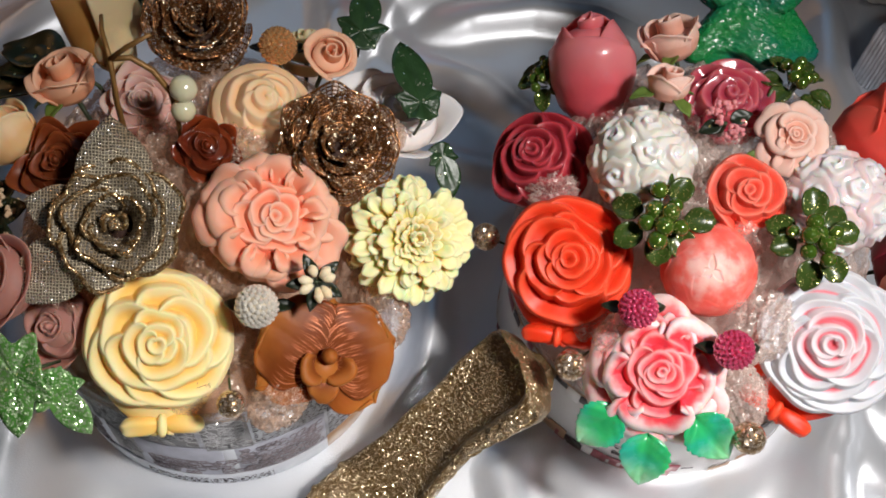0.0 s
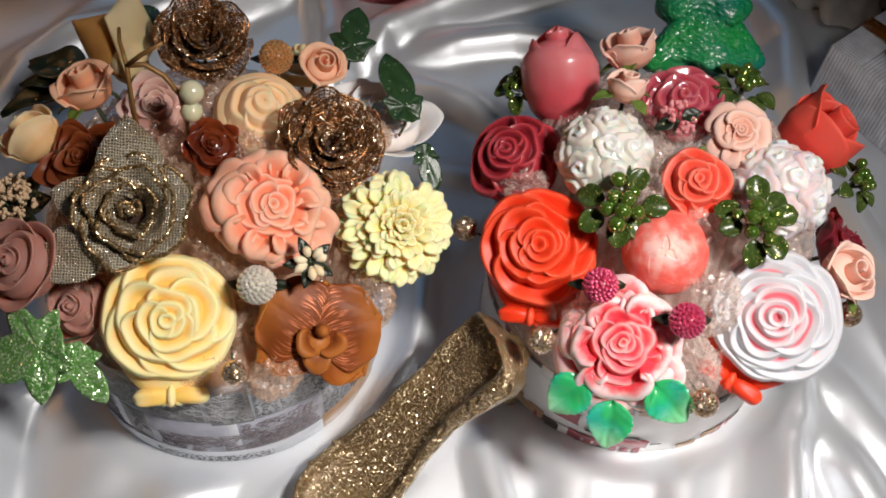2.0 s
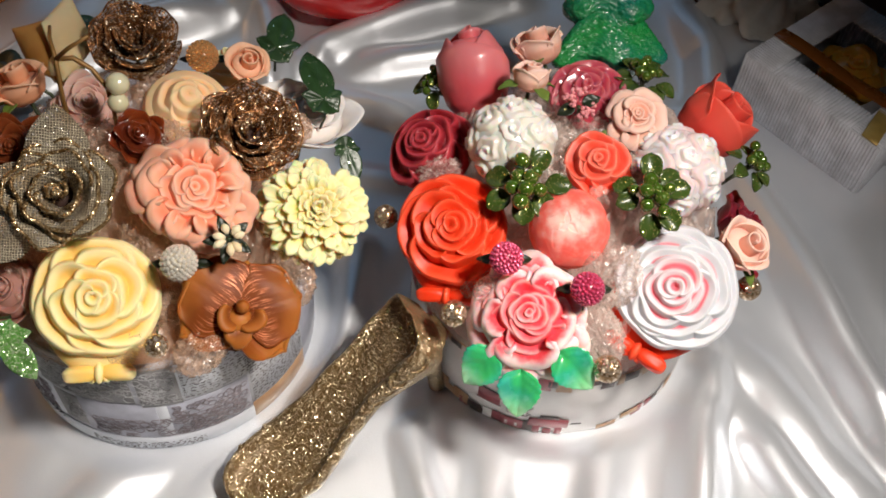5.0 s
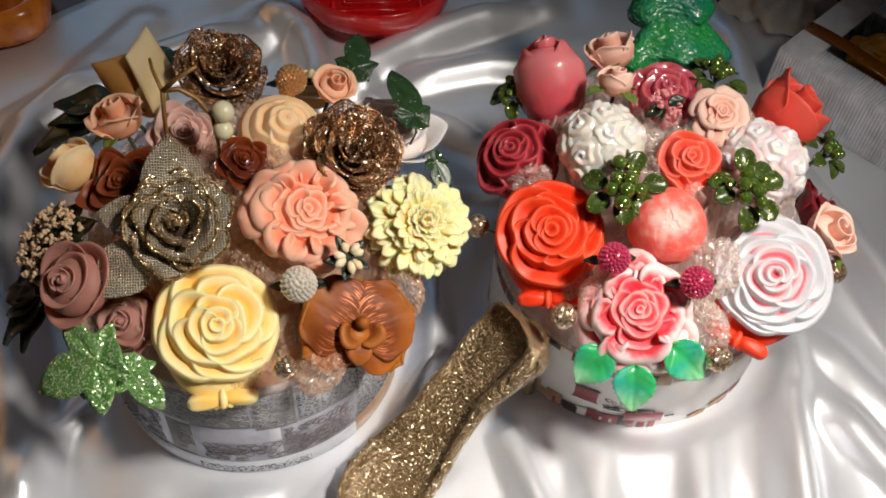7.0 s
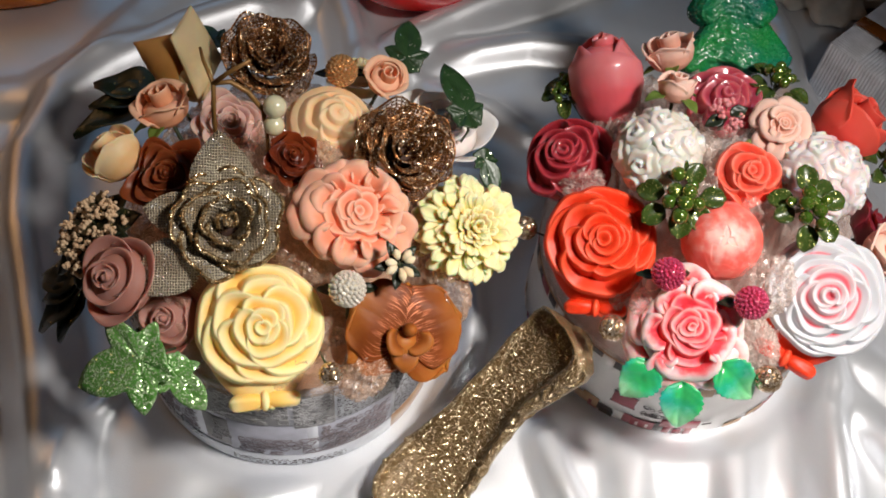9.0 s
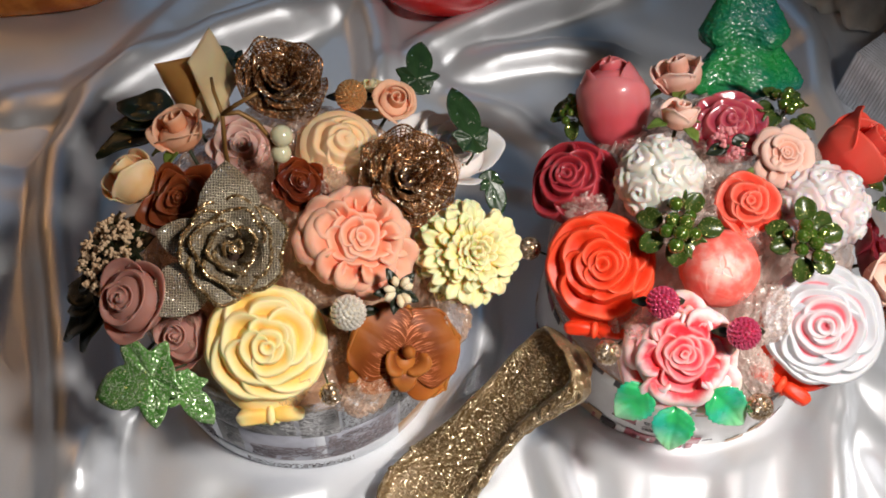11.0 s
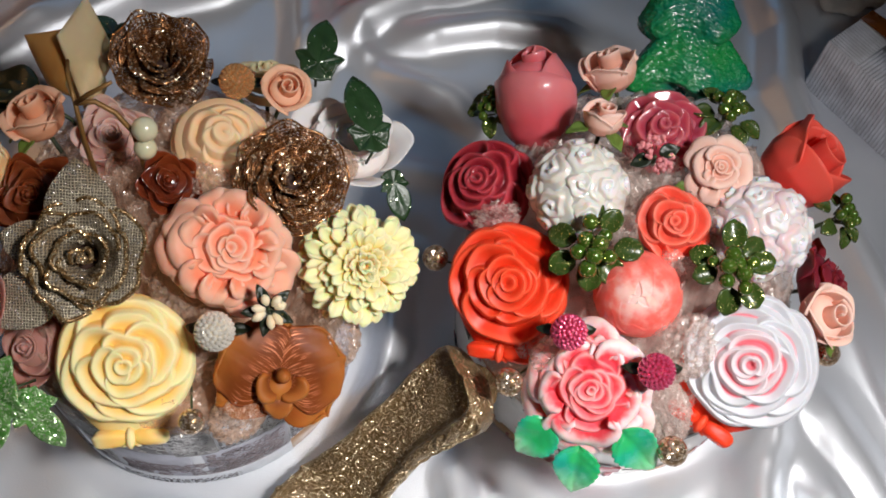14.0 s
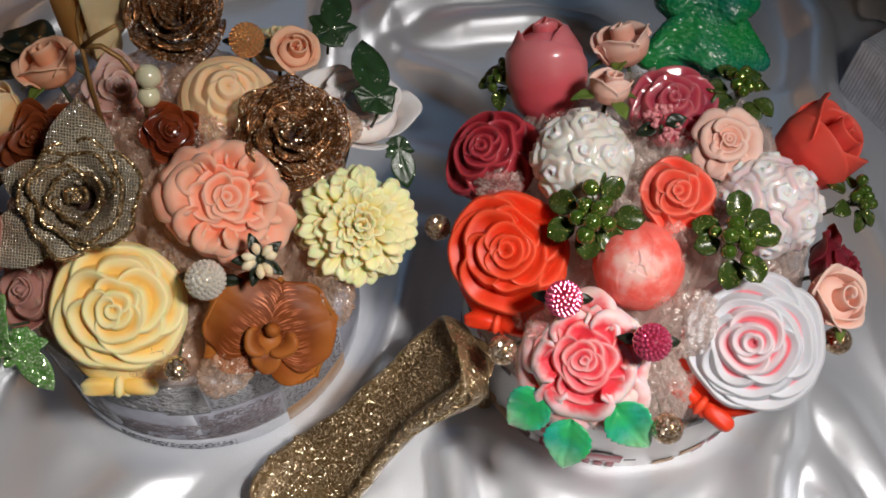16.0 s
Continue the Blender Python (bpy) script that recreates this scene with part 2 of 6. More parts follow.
M_FOAMPINK = material("pale_pink_foam", (0.88, 0.42, 0.31), 0.75, tip=(0.92, 0.60, 0.50), bump=0.2, bscale=1800, sss=0.2)
M_PALEPINK = soap("pale_pink_soap", (0.66, 0.35, 0.30), tip=(0.72, 0.46, 0.40), rough=0.5)
M_MAUVE = soap("mauve_soap", (0.42, 0.18, 0.14), tip=(0.49, 0.25, 0.21), rough=0.5)
M_WHITEFOAM = material("white_foam_petal", (0.82, 0.74, 0.70), 0.7, tip=(0.88, 0.84, 0.82), bump=0.15, bscale=1500, sss=0.2)
M_LEAFSOAP = soap("green_soap_leaf", (0.03, 0.42, 0.14), rough=0.26, base2=(0.02, 0.36, 0.28), scale=70, coat=0.6, tip=(0.34, 0.70, 0.40), span=(0.45, 1.1), tipnoise=0.6)
M_TREE = soap("green_clear_soap", (0.012, 0.25, 0.055), rough=0.24, base2=(0.006, 0.15, 0.14), scale=22, bump=1.4, bscale=480, coat=0.6, sss=0.3)
M_IVY = material("dark_ivy_leaf", (0.025, 0.062, 0.022), 0.34, base2=(0.014, 0.038, 0.012), scale=120, bump=0.3, bscale=500, glitter=0.025, gscale=1300, gcolour=(0.7, 0.8, 0.6))
M_IVYGLIT = material("glitter_ivy_leaf", (0.13, 0.32, 0.07), 0.36, base2=(0.06, 0.22, 0.03), scale=60, glitter=0.42, gscale=1400, gcolour=(0.66, 0.90, 0.52), gtilt=1.4, gmetal=0.6)
M_DARKLEAF = material("black_green_leaf", (0.009, 0.017, 0.006), 0.42, glitter=0.02, gscale=1200, gcolour=(0.45, 0.38, 0.15))
M_BERRY = material("olive_glitter_berry", (0.055, 0.12, 0.012), 0.16, metal=0.35, base2=(0.08, 0.14, 0.015), glitter=0.12, gscale=1300, gcolour=(0.5, 0.5, 0.16), coat=0.6, gtilt=0.8)
M_BERRYLEAF = material("olive_glitter_leaf", (0.045, 0.080, 0.014), 0.28, base2=(0.03, 0.055, 0.010), glitter=0.10, gscale=1900, gcolour=(0.50, 0.48, 0.16), gtilt=1.2)
M_SEPAL = material("green_fabric_leaf", (0.13, 0.20, 0.03), 0.6, base2=(0.08, 0.14, 0.02), bump=0.3)
M_GOLDMESH = material("gold_glitter_wire", (0.30, 0.125, 0.040), 0.25, metal=0.7, glitter=0.16, gscale=1100, gcolour=(0.98, 0.82, 0.60))
M_DARKMESH = material("dark_brown_net", (0.035, 0.012, 0.006), 0.8, glitter=0.06, gscale=1500, gcolour=(0.7, 0.45, 0.2))
M_BURLAP = material("silver_gold_burlap", (0.76, 0.67, 0.50), 0.38, metal=0.4, base2=(0.44, 0.32, 0.19), scale=45, bump=1.0, weave=0.76, wscale=2500, glitter=0.10, gscale=1200, gcolour=(0.98, 0.94, 0.86))
M_GOLDEDGE = material("gold_glitter_edge", (0.16, 0.085, 0.025), 0.35, metal=0.5, glitter=0.4, gscale=1300, gcolour=(0.78, 0.60, 0.34))
M_SHOE = material("gold_glitter_soap", (0.125, 0.072, 0.022), 0.38, base2=(0.085, 0.047, 0.013), metal=0.3, glitter=0.24, gscale=2900, gcolour=(0.98, 0.80, 0.52), gtilt=1.6, bump=0.5, bscale=700)
M_BRONZE = material("bronze_bead", (0.36, 0.23, 0.12), 0.25, metal=0.8, glitter=0.55, gscale=1000, gcolour=(0.72, 0.58, 0.44), gtilt=1.0)
M_STUDW = material("cream_rhinestone", (0.92, 0.88, 0.78), 0.10, metal=0.4, coat=1.0)
M_STUDG = material("gold_rhinestone", (0.98, 0.58, 0.26), 0.10, metal=0.65, coat=1.0)
M_STUDM = material("magenta_rhinestone", (0.86, 0.09, 0.22), 0.09, metal=0.6, coat=1.0)
M_COREW = material("cream_bead_core", (0.52, 0.45, 0.33), 0.4)
M_COREG = material("gold_bead_core", (0.40, 0.16, 0.04), 0.3)
M_COREM = material("magenta_bead_core", (0.20, 0.004, 0.022), 0.3)
M_PEARL = material("cream_pearl", (0.72, 0.68, 0.44), 0.14, base2=(0.68, 0.66, 0.46), coat=1.0, sss=0.15)
M_WIRE = material("gold_twig", (0.32, 0.17, 0.05), 0.45, metal=0.3, bump=0.4)
M_STEM = material("wire_stem", (0.05, 0.07, 0.03), 0.5)
M_CREAMBUD = material("cream_bud", (0.85, 0.72, 0.50), 0.6, base2=(0.80, 0.62, 0.38), sss=0.2, bump=0.4, bscale=1500)
M_SPRAY = material("cream_tiny_blossom", (0.68, 0.50, 0.32), 0.7, base2=(0.60, 0.40, 0.24))
M_PINKBUD = material("pink_bud", (0.85, 0.30, 0.32), 0.5, sss=0.2)
M_TULLEP = tulle_material("peach_tulle", (1.0, 0.74, 0.56))
M_TULLEW = tulle_material("pink_white_tulle", (1.0, 0.86, 0.78))
M_GRAIN = material("silver_gold_glitter", (0.95, 0.90, 0.82), 0.16, metal=0.9, roughvar=0.04)
M_GRAINGOLD = material("gold_glitter", (0.95, 0.74, 0.46), 0.16, metal=0.9, roughvar=0.04)
M_FOAMBASEP = material("peach_lining", (0.80, 0.50, 0.33), 0.7, base2=(0.72, 0.41, 0.25), scale=120)
M_FOAMBASEW = material("blush_lining", (0.80, 0.62, 0.55), 0.7, base2=(0.73, 0.54, 0.47), scale=120)
M_CARDG = material("grey_printed_card", (0.52, 0.53, 0.58), 0.45, base2=(0.47, 0.48, 0.54), bump=0.03)
M_CARDPALE = material("pale_grey_print", (0.66, 0.69, 0.74), 0.45, base2=(0.62, 0.64, 0.70), bump=0.02)
M_CARDMID = material("blue_grey_print", (0.46, 0.47, 0.55), 0.45, bump=0.02)
M_CARDDARK = material("dark_taupe_print", (0.25, 0.245, 0.25), 0.45, bump=0.02)
M_LINE = material("dark_ink_line", (0.10, 0.09, 0.10), 0.5, bump=0.02)
M_LINEP = material("pale_ink_line", (0.62, 0.62, 0.64), 0.5, bump=0.02)
M_LINEM = material("mauve_ink_line", (0.30, 0.26, 0.28), 0.5, bump=0.02)
M_CARDW = material("white_printed_card", (0.72, 0.70, 0.68), 0.4, base2=(0.69, 0.66, 0.64), bump=0.03)
M_INKB = material("black_brown_ink", (0.035, 0.02, 0.018), 0.45, bump=0.02)
M_INKR = material("dusty_red_ink", (0.30, 0.055, 0.07), 0.45, bump=0.02)
M_INKT = material("beige_ink", (0.46, 0.30, 0.18), 0.45, base2=(0.38, 0.22, 0.12), bump=0.02)
M_PAPERW = material("white_corrugated_card", (0.86, 0.88, 0.94), 0.6, bump=0.1)
M_RIBBON = material("brown_satin_ribbon", (0.30, 0.09, 0.012), 0.28, metal=0.2, base2=(0.20, 0.055, 0.01), scale=30)
M_GOLDRIB = material("gold_ribbon", (0.62, 0.42, 0.12), 0.35, metal=0.3)
M_AMBER = soap("amber_soap", (0.80, 0.27, 0.04), rough=0.2, coat=0.6, sss=0.4, base2=(0.52, 0.13, 0.015))
M_GOLDSOAP = soap("golden_soap", (0.75, 0.36, 0.05), rough=0.3, coat=0.4)
M_DISH = material("clear_red_plastic", (0.80, 0.014, 0.016), 0.16, base2=(0.66, 0.009, 0.012), coat=0.7, scale=20)
M_PLASTER = material("white_plaster", (0.74, 0.72, 0.66), 0.45, base2=(0.60, 0.57, 0.51), scale=50, bump=0.2)
M_FOIL = material("clear_wrap", (0.8, 0.7, 0.6), 0.1, alpha=0.3, coat=0.8)


# ---- mesh helpers ----
class Geo:
    """Vertices, faces and a map coordinate for each vertex, gathered piece by piece."""

    def __init__(self):
        self.v, self.f, self.t = [], [], []

    def add(self, v, f, t=None):
        k = len(self.v)
        self.v += [tuple(map(float, p)) for p in v]
        self.f += [tuple(i + k for i in q) for q in f]
        self.t += [tuple(map(float, p)) for p in t] if t is not None else [(0.0, 0.0)] * len(v)
        return self

    def sheet(self, p, thick, taper=0.0):
        """A grid of points (rows, columns, 3) as a shell of that thickness."""
        n, m = p.shape[:2]
        du, dv = np.gradient(p, axis=1), np.gradient(p, axis=0)
        nor = np.cross(du, dv)
        nor /= np.maximum(np.linalg.norm(nor, axis=2, keepdims=True), 1e-12)
        vv, uu = np.mgrid[0:n, 0:m]
        thick = thick * (1 - taper * vv / (n - 1))[..., None]
        t = np.stack([uu / (m - 1), vv / (n - 1)], -1).reshape(-1, 2)
        a, b = (p + nor * thick / 2).reshape(-1, 3), (p - nor * thick / 2).reshape(-1, 3)
        k = n * m
        f = []
        for i in range(n - 1):
            for j in range(m - 1):
                q = (i * m + j, i * m + j + 1, (i + 1) * m + j + 1, (i + 1) * m + j)
                f += [q, tuple(x + k for x in q[::-1])]
        rim = [j for j in range(m)] + [i * m + m - 1 for i in range(1, n)] + [(n - 1) * m + j for j in range(m - 2, -1, -1)] + [i * m for i in range(n - 2, 0, -1)]
        out = np.zeros((n, m, 3))
        out[:, 0] -= du[:, 0] / (np.linalg.norm(du[:, 0], axis=1, keepdims=True) + 1e-12)
        out[:, -1] += du[:, -1] / (np.linalg.norm(du[:, -1], axis=1, keepdims=True) + 1e-12)
        out[0] -= dv[0] / (np.linalg.norm(dv[0], axis=1, keepdims=True) + 1e-12)
        out[-1] += dv[-1] / (np.linalg.norm(dv[-1], axis=1, keepdims=True) + 1e-12)
        edge = (p + out * thick * 0.45).reshape(-1, 3)[rim]
        e = 2 * k
        w = len(rim)
        for i in range(w):
            x, y, j = rim[i], rim[(i + 1) % w], (i + 1) % w
            f += [(x, e + i, e + j, y), (e + i, x + k, y + k, e + j)]
        return self.add(np.concatenate([a, b, edge]), f, np.concatenate([t, t, t[rim]]))

    def surface(self, p):
        """A grid of points as a single skin."""
        n, m = p.shape[:2]
        vv, uu = np.mgrid[0:n, 0:m]
        f = [(i * m + j, i * m + j + 1, (i + 1) * m + j + 1, (i + 1) * m + j) for i in range(n - 1) for j in range(m - 1)]
        return self.add(p.reshape(-1, 3), f, np.stack([uu / (m - 1), vv / (n - 1)], -1).reshape(-1, 2))

    def loft(self, rings, cap=True, close=False):
        """Rings (rows, columns, 3), each a closed loop."""
        n, m = rings.shape[:2]
        f = [(i % n * m + j, i % n * m + (j + 1) % m, (i + 1) % n * m + (j + 1) % m, (i + 1) % n * m + j) for i in range(n if close else n - 1) for j in range(m)]
        if cap and not close:
            f += [tuple(range(m))[::-1], tuple((n - 1) * m + j for j in range(m))]
        vv, uu = np.mgrid[0:n, 0:m]
        return self.add(rings.reshape(-1, 3), f, np.stack([uu / m, vv / max(1, n - 1)], -1).reshape(-1, 2))

    def lathe(self, profile, n=24, cap=True, wob=None):
        a = np.arange(n) / n * 2 * math.pi
        rings = np.array([[(r * math.cos(x) * (wob(x, i) if wob else 1), r * math.sin(x) * (wob(x, i) if wob else 1), z) for x in a] for i, (r, z) in enumerate(profile)])
        return self.loft(rings, cap)

    def tube(self, pts, radii, n=6):
        pts = np.array(pts, float)
        radii = np.broadcast_to(radii, len(pts))
        tan = np.gradient(pts, axis=0)
        rings = []
        for p, d, r in zip(pts, tan, radii):
            d = d / (np.linalg.norm(d) + 1e-12)
            side = np.cross(d, (0.31, 0.17, 0.93))
            if np.linalg.norm(side) < 0.1:
                side = np.cross(d, (1, 0, 0))
            side /= np.linalg.norm(side)
            up = np.cross(side, d)
            rings.append([p + r * (math.cos(a) * side + math.sin(a) * up) for a in np.arange(n) / n * 2 * math.pi])
        return self.loft(np.array(rings))

    def ball(self, c, r, n=10, squash=(1, 1, 1)):
        prof = [(math.sin(math.pi * i / n), -math.cos(math.pi * i / n)) for i in range(n + 1)]
        prof[0], prof[-1] = (0.02, -1), (0.02, 1)
        g = Geo().lathe(prof, n + 4)
        s = np.broadcast_to(r, 3) * np.array(squash)
        return self.add(np.array(g.v) * s + np.array(c), g.f, g.t)

    def box(self, lo, hi):
        x, y, z = zip(lo, hi)
        v = [(x[i], y[j], z[k]) for k in (0, 1) for j in (0, 1) for i in (0, 1)]
        return self.add(v, [(0, 2, 3, 1), (4, 5, 7, 6), (0, 1, 5, 4), (2, 6, 7, 3), (0, 4, 6, 2), (1, 3, 7, 5)])

    def merge(self, other, m=None):
        v = other.v if m is None else [m @ Vector(p) for p in other.v]
        return self.add(v, other.f, other.t)

    def mesh(self, name, mat, smooth=True):
        me = bpy.data.meshes.new(name)
        me.from_pydata(self.v, [], self.f)
        uv = me.uv_layers.new(name="map")
        idx = np.empty(len(me.loops), int)
        me.loops.foreach_get("vertex_index", idx)
        uv.data.foreach_set("uv", np.array(self.t, float)[idx].ravel())
        me.polygons.foreach_set("use_smooth", [smooth] * len(me.polygons))
        me.materials.append(mat)
        return me


def part(name, geo, mat, parent=None, label="", m=None, smooth=True):
    """Links one mesh object, or one more object on a mesh that is given, under its parent."""
    me = geo if isinstance(geo, bpy.types.Mesh) else geo.mesh(name, mat, smooth)
    ob = new(name, me)
    if parent:
        ob.parent = parent
    if m is not None:
        ob.matrix_basis = m
    return tagged(ob, label)


def thing(name, label, category, m=None, group="", kind=""):
    ob = new(name)
    ob.empty_display_size = 0.01
    if m is not None:
        ob.matrix_basis = m
    return tagged(ob, label, category, group, kind)


def facing(pos, normal, spin=0.0):
    """A frame at pos whose z is the normal and whose y runs away over the table."""
    z = Vector(normal).normalized()
    x = Vector((0, 1, 0.45)).cross(z).normalized()
    y = z.cross(x)
    m = Matrix((x, y, z)).transposed().to_4x4()
    return Matrix.Translation(pos) @ m @ Matrix.Rotation(radians(spin), 4, "Z")


EYEWARD = Vector((0.01, -0.06, 0.53))
BOX_L, BOX_R, BOX_RADIUS, BOX_HIGH, GREY_HIGH = Vector((-0.086, 0.240, 0)), Vector((0.143, 0.248, 0)), 0.085, 0.062, 0.088


def outward(pos, share=0.5):
    """The way a flower faces: between straight out of the mound and the viewer's side."""
    p = Vector(pos)
    c = BOX_L if p.x < 0.035 else BOX_R
    a = (p - Vector((c.x, c.y, 0.03))).normalized()
    b = (EYEWARD - p).normalized()
    return (a * share + b * (1 - share)).normalized()


def grains(parent, pts, count, r, seed, mat):
    """Glitter grains: tiny eight-sided chips scattered over given points of a surface."""
    rng = np.random.default_rng(seed)
    pts = np.asarray(pts, float).reshape(-1, 3)
    unit = np.array([(1, 0, 0), (-1, 0, 0), (0, 1, 0), (0, -1, 0), (0, 0, 0.6), (0, 0, -0.6)])
    faces = [(0, 2, 4), (2, 1, 4), (1, 3, 4), (3, 0, 4), (2, 0, 5), (1, 2, 5), (3, 1, 5), (0, 3, 5)]
    g = Geo()
    for i in rng.integers(0, len(pts), count):
        q, _ = np.linalg.qr(rng.normal(size=(3, 3)))
        g.add(pts[i] + rng.normal(size=3) * 0.0006 + (unit * r * rng.uniform(0.5, 1.2)) @ q, faces)
    tagged(part("glitter", g, mat, parent, smooth=False), kind="stuff")


# ---- petals and flowers, each with its face up at the origin ----
def petal(phi, half, rb, rr, zb, zr, curl=0.1, spiral=0.06, ruff=0.0, point=0.0, rows=8, cols=11, seed=0, bow=0.6, tuck=0.0, peak=0.0):
    v, u = np.mgrid[0:rows, 0:cols]
    u, v = u / (cols - 1) * 2 - 1, v / (rows - 1)
    t = v * (1 - 0.22 * np.abs(u) ** 3 - point * np.abs(u))
    a = phi + u * half * (1 - 0.12 * v)
    c = np.clip((t - 0.5) / 0.5, 0, 1) ** 2
    r = rb + (rr - rb) * t ** bow + curl * c + spiral * u * rr * (0.4 + 0.6 * v)
    wave = ruff * t ** 2 * (0.7 * np.sin(u * 5.1 + seed * 1.7 + phi) + 0.4 * np.sin(u * 9.7 - seed * 2.3))
    r = r * (1 + 0.035 * t * np.sin(u * 2.4 + seed * 3.1) + 0.02 * t * np.sin(u * 4.9 + seed * 5.3))
    z = zb + (zr - zb) * t - 0.55 * curl * c + wave + 0.05 * rr * t * np.sin(u * 1.9 + seed * 4.7)
    r = (r + 0.5 * wave) * (1 - tuck * np.abs(u) ** 1.7 * t + peak * np.exp(-(u / 0.3) ** 2) * t ** 3)
    return np.stack([r * np.cos(a), r * np.sin(a), z], -1)


def rose_parts(parent, mat, radius, layers, thick=0.0016, drop=0.35, deep=0.75, curl=0.09, ruff=0.02, seed=1, core=None, bow=0.6, label="", hw=1.25, tuck=0.24, point=0.08, loose=0.10, body=1.0, turns=1.4, spiral=0.07, peak=0.03, ease=0.0, inner=None):
    """A rose: a rolled bud and rings of petals, on a rounded body."""
    rng = random.Random(seed)
    R = radius
    g = Geo().lathe([(0.03 * R, -deep * R), (0.42 * R, -deep * R), (0.66 * R * body, -0.8 * deep * R), (0.78 * R * body, -0.55 * deep * R - drop * R * 0.3), (0.7 * R * body, -drop * R * 0.9 - 0.12 * R),
                     (0.45 * R, -drop * 0.5 * R - 0.14 * R), (0.2 * R, -0.16 * R), (0.02 * R, -0.13 * R)], 20)
    part("flower_body", g, core or mat, parent)
    bud = Geo()
    b0 = layers[0][1] / 0.26
    for k, (rim, half) in enumerate(((0.075, 1.9), (0.125, 1.25), (0.185, 1.35))):
        ph = seed * 2.1 + k * 2.5
        bud.sheet(petal(ph, half, R * rim * 0.95 * b0, R * rim * b0, -0.34 * R, -(0.0 + 0.035 * k) * R, 0.012 * R, 0.22, 0.01 * R, 0.12, 7, 13, seed + k, 0.8, 0.10, 0.06), thick * 0.75, 0.5)
    bud.ball((0.01 * R, -0.01 * R, -0.16 * R), 0.075 * R * b0, 8, (1, 1, 1.6))
    part("bud", bud, inner or mat, parent)
    for i, (n, rim) in enumerate(layers):
        f = i / max(1, len(layers) - 1)
        lm = inner if inner and i < len(layers) - 2 else mat
        start = math.pi / n * (i % 2) + seed + rng.uniform(-0.25, 0.25)
        for j in range(n):
            s = rng.uniform(1 - loose, 1 + loose * 0.6)
            zr = -drop * R * rim ** 2.0 * rng.uniform(0.75, 1.2) - 0.02 * R
            q = petal(start + j * 2 * math.pi / n + rng.uniform(-0.9, 0.9) / n, hw * math.pi / n * 1.12, R * rim * 0.50, R * rim * s - curl * R * (0.4 + 0.6 * f), zr - R * (0.30 + 0.25 * f), zr,
                      curl * R * (0.4 + 0.6 * f), spiral * rng.uniform(0.3, 1.5), ruff * R, point, 10, 17, rng.random() * 9, bow, tuck * (1 - ease * f), peak)
            part("petal", Geo().sheet(q, thick, 0.72), lm, parent, label)


def stem(parent, top=-0.012, long=0.045, r=0.0011):
    part("stem", Geo().tube([(0, 0, top), (0, 0, top - long)], r), M_STEM, parent)


def ribbon_bow(parent, mat, y, z, s):
    """The moulded bow at the foot of a soap rose: two gathered fans of ribbon and a knot."""
    k = 30
    a = np.arange(k) / k * 2 * math.pi
    for sx in (-1, 1):
        rings = []
        for q, h, low in ((0, 0.50, 0), (0.08, 0.70, 0.0), (0.22, 0.92, 0.01), (0.5, 1.0, 0.02), (0.78, 1.0, 0.03), (0.93, 0.86, 0.04), (1.02, 0.55, 0.04), (1.05, 0.2, 0.04)):
            pleat = 1 - 0.26 * q * (0.5 + 0.5 * np.cos(4 * a + 1.2 * sx))
            rings.append(np.stack([sx * s * (0.08 + 0.92 * q + 0.02 * np.sin(2 * a) * q), y + s * 0.28 * h * np.cos(a) * pleat - low * s, z + s * 0.24 * h * np.sin(a) * pleat], -1))
        rings = np.array(rings)
        part("bow_loop", Geo().loft(rings[:, ::-1] if sx < 0 else rings), mat, parent)
    part("bow_knot", Geo().ball((0, y - 0.02 * s, z + 0.08 * s), s * 0.17, 10, (0.85, 1.9, 1.2)), mat, parent)
    for sx in (-1, 1):
        g = Geo().tube([(sx * s * 0.05, y - 0.1 * s, z), (sx * s * 0.16, y - 0.20 * s, z - 0.02 * s), (sx * s * 0.26, y - 0.27 * s, z - 0.08 * s)], [0.09 * s, 0.10 * s, 0.07 * s])
        part("bow_tail", g, mat, parent)


def split_petals(parent, mat, p, v, win):
    """mat names the material of each petal. Each connected patch of a ringed grid that belongs to one petal becomes a mesh of its own."""
    n, m = win.shape
    seen = np.zeros((n - 1, m), bool)
    for a0 in range(n - 1):
        for b0 in range(m):
            if seen[a0, b0]:
                continue
            seen[a0, b0] = True
            todo, sel = [(a0, b0)], []
            while todo:
                a, b = todo.pop()
                sel.append((a, b))
                for c in ((a + 1, b), (a - 1, b), (a, (b + 1) % m), (a, (b - 1) % m)):
                    if 0 <= c[0] < n - 1 and not seen[c] and win[c] == win[a0, b0]:
                        seen[c] = True
                        todo.append(c)
            ids, vs, ts, fs = {}, [], [], []
            for a, b in sel:
                quad = []
                for c in ((a, b), (a + 1, b), (a + 1, (b + 1) % m), (a, (b + 1) % m)):
                    if c not in ids:
                        ids[c] = len(vs)
                        vs.append(p[c])
                        ts.append((c[1] / m, v[c]))
                    quad.append(ids[c])
                fs.append(quad)
            part("petal" if win[a0, b0] else "flower_body", Geo().add(vs, fs, ts), mat(win[a0, b0]), parent)


